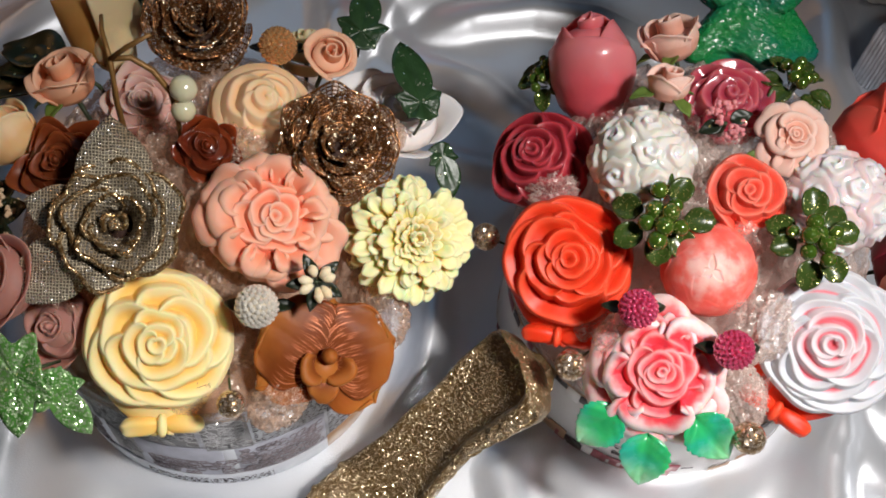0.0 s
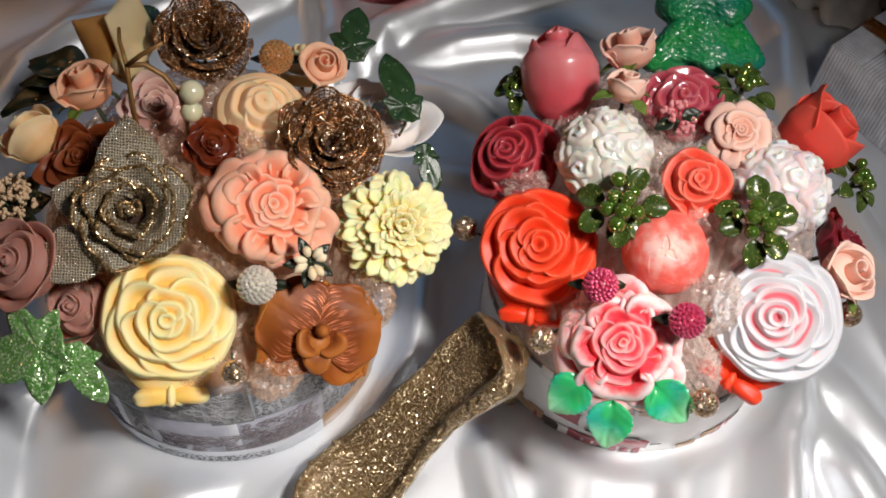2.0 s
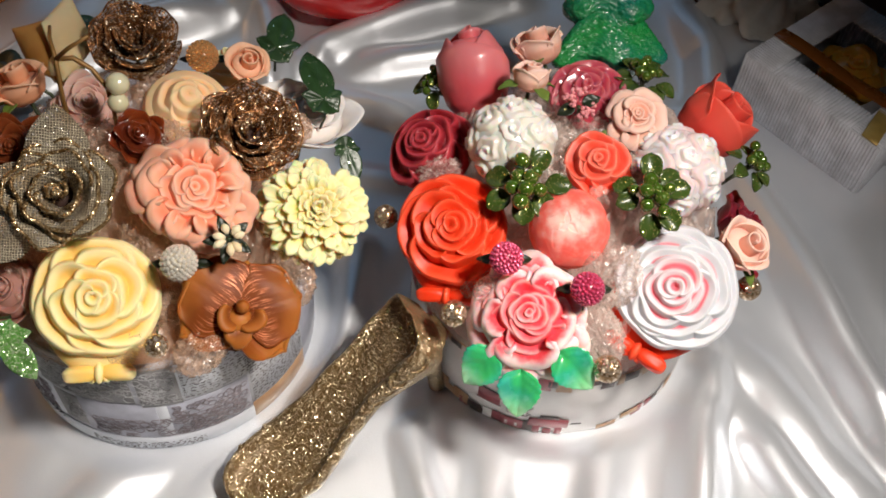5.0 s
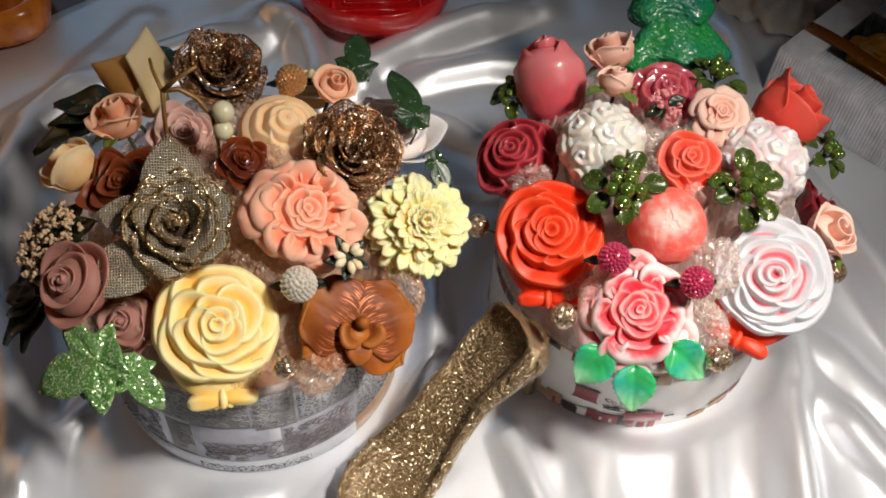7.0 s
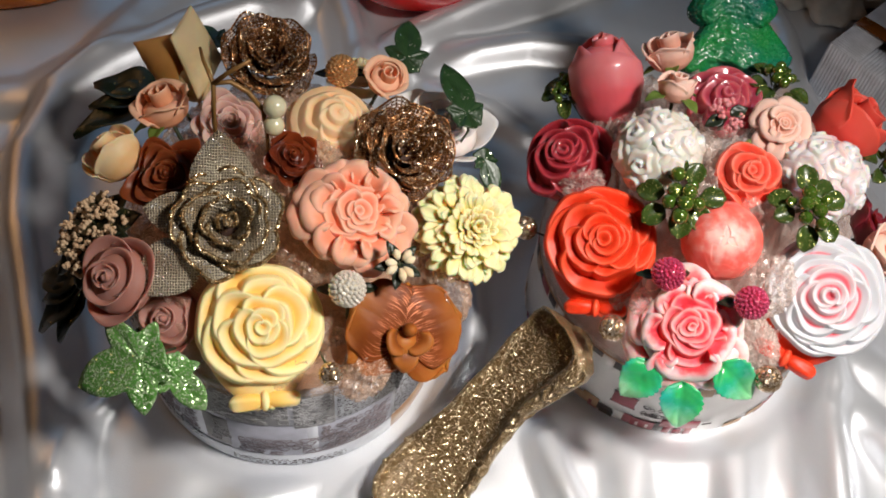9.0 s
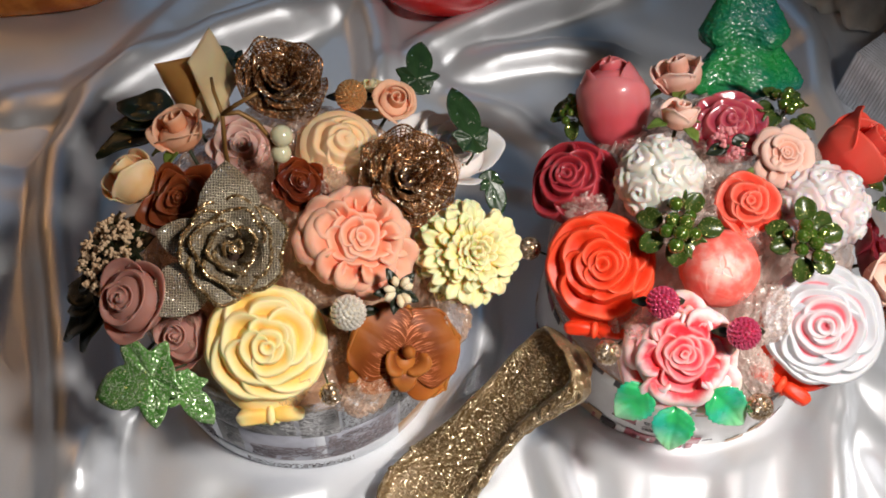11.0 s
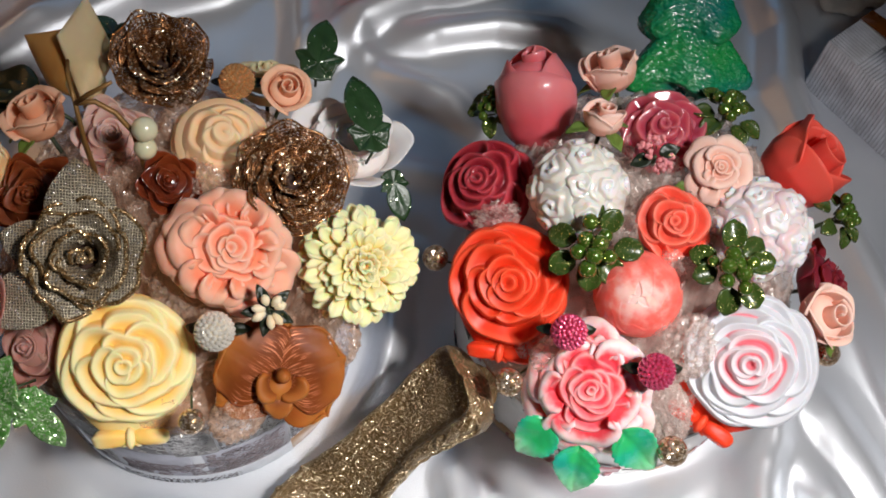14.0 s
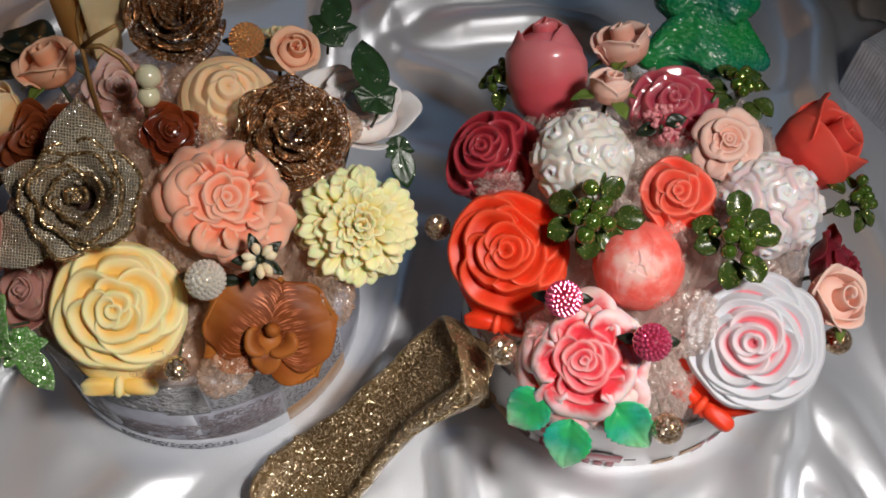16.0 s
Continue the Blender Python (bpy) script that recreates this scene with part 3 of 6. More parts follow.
def relief_rose(parent, mat, R, layers, seed, drop=0.34, inward=0.62, steep=2.9, tuck=0.48, wob=0.05, floor=0.42, edge=0.05, soft=0.016, deep=0.34, flat=0.20, drift=0.05, heart=None, rim=1.0):
    """A moulded rose: overlapping petals stand in relief on one dome; each petal is a mesh of its own."""
    rng = random.Random(seed)
    n, m = 96, 168
    ss, aa = np.meshgrid(np.linspace(0.004, 1, n), np.arange(m) / m * 2 * math.pi, indexing="ij")
    turn, plan = seed * 1.3, []
    for i, (count, out) in enumerate(layers):
        turn += rng.uniform(0.6, 1.4)
        for k in range(count):
            far = out * (1 + rng.uniform(-0.05, 0.05) * (rim if i == len(layers) - 1 else 1))
            half = math.pi / count * (1.5 if count > 1 else 1.0) * rng.uniform(0.95, 1.15)
            q = ((aa - turn - (k + rng.uniform(-0.22, 0.22)) * 2 * math.pi / count + math.pi) % (2 * math.pi) - math.pi) / half
            ph = rng.random() * 6
            shape = 1 - tuck * np.abs(q) ** 2.8 + flat * q ** 2 + 0.05 * q * (i > 0) + wob * np.sin(q * 3.3 + ph) + wob * 0.5 * np.sin(q * 7.1 + 2 * ph)
            if i == len(layers) - 1:
                shape = 1 + (shape - 1) * rim
            plan.append((i, far, q, ph, np.maximum(far * shape + drift * np.cos(aa - 1.9 - seed) * (1 - far), 0.01)))
    rr = ss * (np.max([p[4] for p in plan if p[0] == len(layers) - 1], axis=0) + edge)
    z = -floor - drop * rr ** 2
    win = np.zeros(rr.shape, int)
    for w, (i, far, q, ph, line) in enumerate(sorted(plan, key=lambda p: -p[0]), 1):
        x = rr - line
        e, cup = soft * (0.5 + 0.7 * far), inward * (1 - 0.35 * far)
        f = 0.5 * (cup - steep) * x - 0.5 * (cup + steep) * (np.sqrt(x * x + e * e) - e)
        h = -drop * line ** 2 - 0.05 * rng.random() * far + np.where(x < 0, np.maximum(f, -deep), f) + 0.012 * np.sin(q * 2.7 + ph) * far
        take = (x < 0.3 * e) | (h > z)
        z = np.where(take, h, z)
        win = np.where(take, w, win)
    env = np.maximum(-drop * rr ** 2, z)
    # Depth below the rims: creases keep the base colour, rims take the tip.
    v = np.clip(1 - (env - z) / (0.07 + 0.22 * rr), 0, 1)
    p = np.stack([rr * np.cos(aa) * R, rr * np.sin(aa) * R, z * R], -1)
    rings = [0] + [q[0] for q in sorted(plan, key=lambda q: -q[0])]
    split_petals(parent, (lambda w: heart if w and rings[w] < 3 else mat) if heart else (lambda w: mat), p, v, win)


def open_rose(name, label, pos, normal, spin, R, mat, core, layers, rings, seed, lift=0.0, drop=0.45, ruff=0.035, thick=0.0022, heart=None, relief=None, shift=0.0, lap=1.0):
    """A moulded rose in the middle, with rings of broad round petals that stand free round it."""
    o = thing(name, label, "soap flower", facing(pos, normal, spin))
    rng = random.Random(seed)
    relief_rose(o, heart or mat, R * core, layers, seed, **(relief or {}))
    for ob in o.children:
        ob.location = (0, shift * R, lift * R)
    c0 = core * R
    part("flower_body", Geo().lathe([(0.02 * R, -0.8 * R), (0.45 * R, -0.8 * R), (0.75 * R, -0.62 * R), (0.80 * R, -0.5 * R), (0.98 * c0, -0.36 * R), (0.98 * c0, -0.30 * R), (0.3 * c0, -0.30 * R)], 24), mat, o)
    for i, (n, rim, z) in enumerate(rings):
        start = rng.random() * 6
        for j in range(n):
            rows, cols = 12, 21
            v, u = np.mgrid[0:rows, 0:cols]
            u, v = u / (cols - 1) * 2 - 1, v / (rows - 1)
            ph, s = rng.random() * 6, rng.uniform(0.86, 1.08)
            out = np.sqrt(np.clip(1 - np.abs(u) ** 3.2, 0.0, 1)) * (1 + 0.035 * np.sin(u * 7 + ph) - 0.05 * np.exp(-((u - 0.1) / 0.16) ** 2))
            r0, r1 = 0.55 * c0, R * rim * s
            r = r0 + (r1 - r0) * v * (0.42 + 0.58 * out)
            a = start + (j + rng.uniform(-0.28, 0.28)) * 2 * math.pi / n + u * math.pi / n * rng.uniform(1.15, 1.45) * lap * (0.75 + 0.25 * v)
            zz = z * R - 0.34 * R * (1 - v) ** 1.6 - drop * R * (r / R) ** 2 * 0.55 + 0.10 * R * u * rng.choice((-1, 1)) * 0.6 + 0.05 * R * np.abs(u) ** 2 * v + ruff * R * np.sin(u * 5 + ph) * v ** 2 - 0.07 * R * np.clip((v - 0.75) / 0.25, 0, 1) ** 2
            part("petal", Geo().sheet(np.stack([r * np.cos(a), r * np.sin(a), zz], -1), thick, 0.45), mat, o)
    stem(o, -R * 0.7)
    return o


def moulded_rose(label, pos, normal, spin, R, mat, bodymat, group="", seed=3, relief=None, layers=((1, 0.12), (3, 0.27), (4, 0.47), (5, 0.72), (6, 1.0))):
    """A thick moulded soap rose on an egg-shaped cup, tied with a bow."""
    o = thing("soap_rose", label, "soap flower", facing(pos, normal, spin), group)
    relief_rose(o, mat, R, layers, seed, **(relief or {}))
    n = 48
    rings = []
    for q, h, ext in ((1.0, -0.50, 0.0), (0.985, -0.56, 0.0), (0.95, -0.58, 0.07), (0.97, -0.64, 0.17), (1.01, -0.70, 0.29), (1.0, -0.80, 0.36), (0.90, -0.95, 0.36), (0.68, -1.08, 0.28), (0.42, -1.14, 0.2)):
        a = np.arange(n) / n * 2 * math.pi
        pull = np.clip(-np.sin(a), 0, 1) ** 1.4
        rings.append(np.stack([R * q * np.cos(a) * (1 - 0.04 * pull), R * q * np.sin(a) - R * ext * pull, np.full(n, R * h)], -1))
    part("cup", Geo().loft(np.array(rings)[::-1]), bodymat, o)
    ribbon_bow(o, bodymat, -R * 1.26, -R * 0.68, R * 0.56)
    stem(o, -R * 0.9)
    return o


def domed_rose(label, pos, normal, spin, R, mat, seed, name="soap_rose", layers=((1, 0.14), (3, 0.32), (4, 0.60), (5, 0.97)), drop=0.46, drift=0.02, **kw):
    """A small moulded soap rose on a plain rounded cup."""
    o = thing(name, label, "soap flower", facing(pos, normal, spin))
    relief_rose(o, mat, R, list(layers), seed, drop, drift=drift, **kw)
    n = 36
    a = np.arange(n) / n * 2 * math.pi
    part("cup", Geo().loft(np.array([np.stack([R * q * np.cos(a), R * q * np.sin(a), np.full(n, R * h)], -1) for q, h in ((0.4, -1.2), (0.75, -1.1), (0.95, -0.9), (0.98, -0.72), (0.94, -0.6), (0.6, -0.55))])), mat, o)
    stem(o, -R * 0.9)
    return o


def layered_rose(name, label, pos, normal, spin, R, mat, layers, seed, group="", category="soap flower", leaves=None, **kw):
    o = thing(name, label, category, facing(pos, normal, spin), group)
    rose_parts(o, mat, R, layers, seed=seed, **kw)
    for ang, dist, size in leaves or ():
        leaf_part(o, M_SEPAL, ang, dist * R, size * R, -0.45 * R, "small green leaf")
    stem(o, -0.6 * R)
    return o


def foam_rose(label, pos, axis, R, mat, seed, group, opened=0.0, leaves=()):
    """A rose rolled of thin foam: a spiral heart in a cup of broad petals whose rims turn out."""
    rng = random.Random(seed)
    petals = [(rng.uniform(0, 360), 1.3, 0.98 - 0.1 * opened, 0.02, 0.0, 0.0), (rng.uniform(0, 360), 1.3, 0.95 - 0.16 * opened, 0.05 + 0.1 * opened, 0.0, 0.03)]
    first = rng.uniform(0, 360)
    for k in range(3 + (opened > 0)):
        petals.append((first + k * (120 if not opened else 90) + rng.uniform(-14, 14), 1.15, 0.90 - 0.30 * opened + rng.uniform(-0.05, 0.03), 0.16 + 0.55 * opened, 0.05, 0.07 + 0.05 * k / 3 + 0.12 * opened))
    o = rosebud("foam_rose", label, pos, axis, R, R * 1.75, mat, seed, petals, 0.62, 0.84)
    tagged(o, category="foam flower", group=group)
    for ang, dist, size in leaves:
        leaf_part(o, M_SEPAL, ang, dist * R, size * R, -0.5 * R, "small green leaf", 0.7)
    return o


def leaf_part(parent, mat, ang, start, long, z, label="", wide=0.5, lobes=0, fold=0.25, droop=0.25, name="leaf", veins=0.0):
    """A leaf that points outward at that angle, with a keel along its midrib."""
    rows, cols = (25, 13) if veins else (13, 9)
    v, u = np.mgrid[0:rows, 0:cols]
    u, v = u / (cols - 1) * 2 - 1, v / (rows - 1)
    w = wide * np.sin(math.pi * np.clip(v, 0, 1) ** 0.75) ** 0.8 + 0.015
    if veins:
        w = w * (1 + 0.05 * np.sin(v * 52))
    if lobes:
        w = w * (0.72 + 0.42 * np.abs(np.sin(v * math.pi * lobes + 0.6)))
    x = start + long * v
    y = long * w * u * 0.5
    zz = z + fold * np.abs(y) - droop * long * v ** 2 + 0.03 * long * np.sin(v * 9 + u * 2) + veins * long * np.sin(v * 30 - np.abs(u) * 10) * np.abs(u) ** 0.5 - 1.2 * veins * long * np.exp(-(u / 0.12) ** 2)
    a = radians(ang)
    p = np.stack([x * math.cos(a) - y * math.sin(a), x * math.sin(a) + y * math.cos(a), zz], -1)
    return part(name, Geo().sheet(p, 0.0007), mat, parent, label)


def ivy(label, pos, normal, spin, size, mat, group="", droop=0.12, side=0.52):
    """A five-lobed ivy leaf: its midrib runs along y."""
    o = thing("ivy_leaf", label, "leaf", facing(pos, normal, spin), group)
    lobes = [(90, 1.0, 50), (20, side, 44), (160, side, 44), (-42, 0.6 * side + 0.1, 44), (222, 0.6 * side + 0.1, 44)]
    n = 72
    a = np.arange(n) / n * 2 * math.pi
    rim = np.full(n, min(0.36, 0.75 * side))
    for la, ll, lw in lobes:
        d = np.abs((np.degrees(a) - la + 180) % 360 - 180)
        rim = np.maximum(rim, ll * (0.30 + 0.70 * np.clip(1 - d / lw, 0, 1) ** 0.95) * (d < 66))
    rows = 9
    s = np.linspace(0.02, 1, rows)[:, None]
    x, y = s * rim * np.cos(a) * size, s * rim * np.sin(a) * size
    vein = sum(np.exp(-((((np.degrees(a) - la + 180) % 360 - 180) / 7) ** 2)) for la, _, _ in lobes)
    z = -droop * size * (s * rim) ** 2 - 0.05 * size * vein * np.clip(s * 2, 0, 1) * (1 - 0.7 * s) + 0.04 * size * np.sin(3 * a + 1) * s
    top = np.stack([x, y, np.broadcast_to(z, x.shape)], -1)
    g = Geo()
    both = np.concatenate([top, (top - np.array([0, 0, 0.0007]))[::-1]])
    g.loft(both, True)
    part("blade", g, mat, o)
    part("stalk", Geo().tube([(0, 0, -0.001), (0, -0.25 * size, -0.15 * size), (0, -0.30 * size, -0.45 * size)], 0.0008), M_STEM, o)
    return o


def studded_ball(label, pos, r, studmat, coremat, group, pick=(0, 0, -1)):
    o = thing("rhinestone_ball", label, "bead", Matrix.Translation(pos), group)
    part("core", Geo().ball((0, 0, 0), r * 0.93, 12), coremat, o)
    g = Geo()
    n = 150
    tiny = Geo().ball((0, 0, 0), 1, 4)
    for i in range(n):
        z = 1 - 2 * (i + 0.5) / n
        a = i * 2.39996
        q = math.sqrt(1 - z * z)
        d = Vector((q * math.cos(a), q * math.sin(a), z))
        g.add(np.array(tiny.v) * r * 0.150 + np.array(d * r * 0.92), tiny.f, tiny.t)
    tagged(part("stud_cover", g, studmat, o, smooth=False), kind="stuff")
    d = Vector(pick).normalized()
    part("pick", Geo().tube([d * r * 0.8, d * (r + 0.05)], 0.0009), M_STEM, o)
    for s in (-1, 1):
        leaf_part(o, M_DARKLEAF, 90 + s * 70, r * 0.7, r * 1.1, -r * 0.6, "black-green leaf", 0.6)
    return o


def bronze_ball(label, pos, r, group="bronze beads"):
    o = thing("bronze_ball", label, "bead", Matrix.Translation(pos), group)
    g = Geo().ball((0, 0, 0), r, 14)
    v = np.array(g.v)
    v *= (1 + 0.03 * np.sin(v[:, :1] / r * 9) * np.sin(v[:, 1:2] / r * 8) * np.cos(v[:, 2:] / r * 9))
    part("ball", Geo().add(v, g.f, g.t), M_BRONZE, o)
    c = BOX_L if pos[0] < 0.035 else BOX_R
    d = (Vector((c.x, c.y, pos[2] - 0.070)) - Vector(pos)).normalized()
    part("pick", Geo().tube([d * r * 0.8, d * (r + 0.035)], 0.0006), M_STEM, o)
    return o


def berry_pick(label, pos, normal, spin, R, seed):
    """Round glittered leaves and shiny berries on short wires."""
    o = thing("berry_pick", label, "artificial berries", facing(pos, normal, spin), "green berry picks")
    rng = random.Random(seed)
    for i in range(7):
        a = i / 7 * 360 + rng.uniform(-14, 14)
        d, s = R * rng.uniform(0.30, 0.45), R * rng.uniform(0.50, 0.62)
        rows, cols = 8, 9
        v, u = np.mgrid[0:rows, 0:cols]
        u, v = u / (cols - 1) * 2 - 1, v / (rows - 1)
        w = np.sqrt(np.clip(1 - (2 * v - 1) ** 2, 0.01, 1)) * s * 0.40
        x, y = d + s * v, w * u
        up = rng.uniform(-0.25, 0.45)
        z = -0.25 * R + up * s * v + 1.1 * (y ** 2) / s - 0.25 * s * v ** 2
        ra = radians(a)
        p = np.stack([x * math.cos(ra) - y * math.sin(ra), x * math.sin(ra) + y * math.cos(ra), z], -1)
        part("leaf", Geo().sheet(p, 0.0011), M_BERRYLEAF, o)
    for i in range(8):
        a = i * 2.4 + rng.uniform(-0.3, 0.3)
        d = R * (0.12 + 0.42 * (i / 8))
        c = (d * math.cos(a), d * math.sin(a), R * rng.uniform(-0.05, 0.22))
        b = part("berry", Geo().ball(c, R * rng.uniform(0.13, 0.19), 9), M_BERRY, o)
        part("wire", Geo().tube([c, (c[0] * 0.3, c[1] * 0.3, -0.4 * R)], 0.0005, 5), M_STEM, b)
    stem(o, -0.3 * R, 0.04)
    return o


def ball_peony(name, label, pos, normal, spin, R, mat, seed, rings=((3, 0.10), (4, 0.36), (5, 0.62), (6, 0.92), (7, 1.3)), high=0.92, step=0.045, wob=0.05):
    """A closed round peony: petals lie over one another like tiles, their tips towards the top."""
    o = thing(name, label, "soap flower", facing(pos, normal, spin))
    rng = random.Random(seed)
    n, m = 90, 150
    th, aa = np.meshgrid(np.linspace(0.01, 2.3, n), np.arange(m) / m * 2 * math.pi, indexing="ij")
    off = np.zeros(th.shape)
    win = np.zeros(th.shape, int)
    w = 0
    for count, start in rings:
        turn = rng.random() * 6
        for k in range(count):
            w += 1
            mid = turn + (k + rng.uniform(-0.2, 0.2)) * 2 * math.pi / count
            q = ((aa - mid + math.pi) % (2 * math.pi) - math.pi) / (math.pi / count * 1.25)
            ph = rng.random() * 6
            x = th - start * rng.uniform(0.9, 1.1) - (0.30 + 0.1 * start) * np.abs(q) ** 2.4 - wob * np.sin(q * 4 + ph) - 0.4 * wob * np.sin(q * 9 + ph)
            new_off = step * (0.5 + 0.5 * np.exp(-np.clip(x, 0, 9) / 0.22)) * np.clip((x + 0.015) / 0.03, 0, 1) + step * 0.25 * q
            take = x > -0.015
            off = np.where(take, np.maximum(new_off, off * (x < 0.015)), off)
            win = np.where(take, w, win)
    k = R * (0.97 + off)
    p = np.stack([k * np.sin(th) * np.cos(aa), k * np.sin(th) * np.sin(aa), k * high * np.cos(th) - R * high], -1)
    # Map coordinate rises towards the pole, which puts the painted highlight on top.
    split_petals(o, lambda w: mat, p, np.clip(1 - th / 1.3, 0, 1), win)
    stem(o, -R * 1.5)
    return o


def rosebud(name, label, pos, axis, R, long, mat, seed, petals, roll=0.56, top=0.74, full=0.64):
    """A half-open bud lying on its side: pos is the middle of its head, the tip points along the axis; petals are given by their turn from the viewer's side."""
    o = thing(name, label, "soap flower", facing(pos, axis))
    e = o.matrix_basis.inverted() @ EYEWARD
    face = math.atan2(e.y, e.x)
    hs, fs = [0, 0.05, 0.2, 0.45, 0.72, 1.0, 1.2], [0.15, 0.48, 0.83, 1.0, 0.95, top, top * 0.8]

    def width(h):
        return R * np.interp(h, hs, fs)

    part("flower_body", Geo().lathe([(max(0.0002, width(h) * 0.93 * k), long * (h - 0.5)) for h, k in ((0, 0.1), (0, 1), (0.05, 1), (0.2, 1), (0.45, 1), (full - 0.06, 1), (full - 0.01, 0.6), (full, 0.05))], 28), mat, o)
    n = 90
    t = np.linspace(0, 1, n)
    a, r = face + 0.6 + t * 9.5, R * (0.06 + roll * t)
    rows = [np.stack([r * np.cos(a), r * np.sin(a), long * (0.1 * np.ones(n) + k * (0.42 - 0.09 * t ** 2 + 0.03 * np.sin(a * 1.3)))], -1) for k in (0, 0.4, 0.75, 0.93, 1.0)]
    rows[-1][:, :2] *= 1.03
    part("bud", Geo().sheet(np.array(rows), 0.0011, 0.3), mat, o)
    rng = random.Random(seed)
    for turn, half, high, flare, tip, out in petals:
        rows, cols = 17, 27
        v, u = np.mgrid[0:rows, 0:cols]
        u, v = u / (cols - 1) * 2 - 1, v / (rows - 1)
        rim = high * (1 - 0.30 * np.abs(u) ** 2.4) + tip * np.exp(-(u / 0.22) ** 2)
        h = 0.03 + (rim - 0.03) * v
        c = np.clip((v - 0.72) / 0.28, 0, 1) ** 2
        r = width(h) + R * (out * (0.35 + 0.65 * v) + flare * c * (1 + 1.6 * tip * np.exp(-(u / 0.3) ** 2)) + 0.035 * u * v + 0.012 * np.sin(u * 4 + rng.random() * 6) * v)
        aa = face + radians(turn) + u * half * (1 - 0.10 * v)
        part("petal", Geo().sheet(np.stack([r * np.cos(aa), r * np.sin(aa), long * (h - 0.5) - 0.25 * flare * R * c], -1), 0.0013, 0.4), mat, o)
    stem(o, -long * 0.46, 0.05)
    return o


def rosette_geo(R, seed):
    """One small moulded rose: a low dome with a spiral of petal edges pressed into it."""
    rng = random.Random(seed)
    n, m = 26, 36
    ph = rng.random() * 6
    rings = []
    for i in range(n):
        q = 0.02 + 0.98 * i / (n - 1)
        ring = []
        for j in range(m):
            a = j / m * 6.283
            turn = 2.4 * q ** 0.8 - a / 6.283 + 0.20 * math.sin(3 * a + ph) * q + 0.12 * math.sin(5 * a - ph) * q
            saw = turn % 1.0
            step = min(saw / 0.75, (1 - saw) / 0.25)
            z = -0.42 * q ** 2.2 + 0.24 * step * (1 - 0.4 * q) * min(1, q * 5)
            k = q * (1 + 0.07 * math.sin(5 * a + ph) * q)
            ring.append((R * k * math.cos(a), R * k * math.sin(a), R * z))
        rings.append(ring)
    return Geo().loft(np.array(rings)[::-1], True)


def carnation_dome(label, pos, normal, spin, R, mat, seed):
    """A dome of soap moulded as a posy of small roses."""
    o = thing("soap_posy", label, "soap flower", facing(pos, normal, spin), "white soap posies")
    part("dome", Geo().lathe([(0.02, -1.05 * R), (0.75 * R, -1.05 * R), (0.90 * R, -0.85 * R), (0.88 * R, -0.6 * R), (0.74 * R, -0.34 * R), (0.48 * R, -0.17 * R), (0.2 * R, -0.11 * R), (0.01, -0.10 * R)], 24), mat, o)
    meshes = [rosette_geo(R * 0.43, seed + k).mesh("rosette", mat) for k in range(3)]
    rng = random.Random(seed)
    n = 0
    for th, count in ((0.15, 1), (0.68, 5), (1.22, 8)):
        for j in range(count):
            a = j / count * 6.283 + th * 2 + rng.uniform(-0.1, 0.1)
            d = Vector((math.sin(th) * math.cos(a), math.sin(th) * math.sin(a), math.cos(th)))
            s = rng.uniform(0.88, 1.08)
            c = Vector((d.x * R * 0.98, d.y * R * 0.98, -R * 0.86 + d.z * R * 0.86))
            m = Matrix.Translation(c) @ d.to_track_quat("Z", "Y").to_matrix().to_4x4() @ Matrix.Rotation(rng.random() * 6, 4, "Z") @ Matrix.Scale(s, 4)
            part("rosette", meshes[n % 3], mat, o, m=m)
            n += 1
    stem(o, -R)
    return o


def chrysanthemum(label, pos, normal, spin, R, mat):
    o = thing("soap_chrysanthemum", label, "soap flower", facing(pos, normal, spin))
    part("flower_body", Geo().lathe([(0.02, -0.85 * R), (0.5 * R, -0.85 * R), (0.80 * R, -0.65 * R), (0.78 * R, -0.45 * R), (0.5 * R, -0.2 * R), (0.01, -0.08 * R)], 20), mat, o)
    rng = random.Random(5)

    def tongue(long, wide, seed):
        rows, cols = 9, 7
        v, u = np.mgrid[0:rows, 0:cols]
        u, v = u / (cols - 1) * 2 - 1, v / (rows - 1)
        w = wide * (0.55 + 0.6 * v) * np.sqrt(np.clip(1 - np.clip((v - 0.72) / 0.285, 0, 1) ** 2, 0.02, 1))
        x, y = long * v, w * u
        z = long * (0.30 * v - 0.42 * v ** 2 + 0.25 * np.clip(v - 0.7, 0, 1)) + 0.35 * y ** 2 / wide
        return Geo().sheet(np.stack([x, y, z], -1), wide * 0.75, 0.25).mesh("petal", mat)

    kinds = [tongue(0.52 * R, 0.112 * R, 1), tongue(0.38 * R, 0.100 * R, 2), tongue(0.24 * R, 0.07 * R, 3)]
    for ring, (n, start, z, tilt, kind) in enumerate(((24, 0.54, -0.64, 18, 0), (26, 0.53, -0.48, 6, 0), (26, 0.48, -0.34, -6, 0), (25, 0.42, -0.24, -20, 1), (23, 0.33, -0.16, -38, 1), (20, 0.24, -0.12, -54, 2), (15, 0.15, -0.10, -66, 2), (9, 0.07, -0.09, -78, 2))):
        for j in range(n):
            a = (j + 0.5 * (ring % 2)) / n * 360 + rng.uniform(-6, 6)
            s = rng.uniform(0.78, 1.12)
            m = Matrix.Rotation(radians(a), 4, "Z") @ pose(start * R, 0, z * R, 0, tilt + rng.uniform(-11, 11), 0) @ pose(0, 0, 0, rng.uniform(-20, 20), 0, rng.uniform(-12, 12)) @ Matrix.Scale(s, 4)
            part("petal", kinds[kind], mat, o, m=m)
    stem(o, -0.8 * R)
    return o


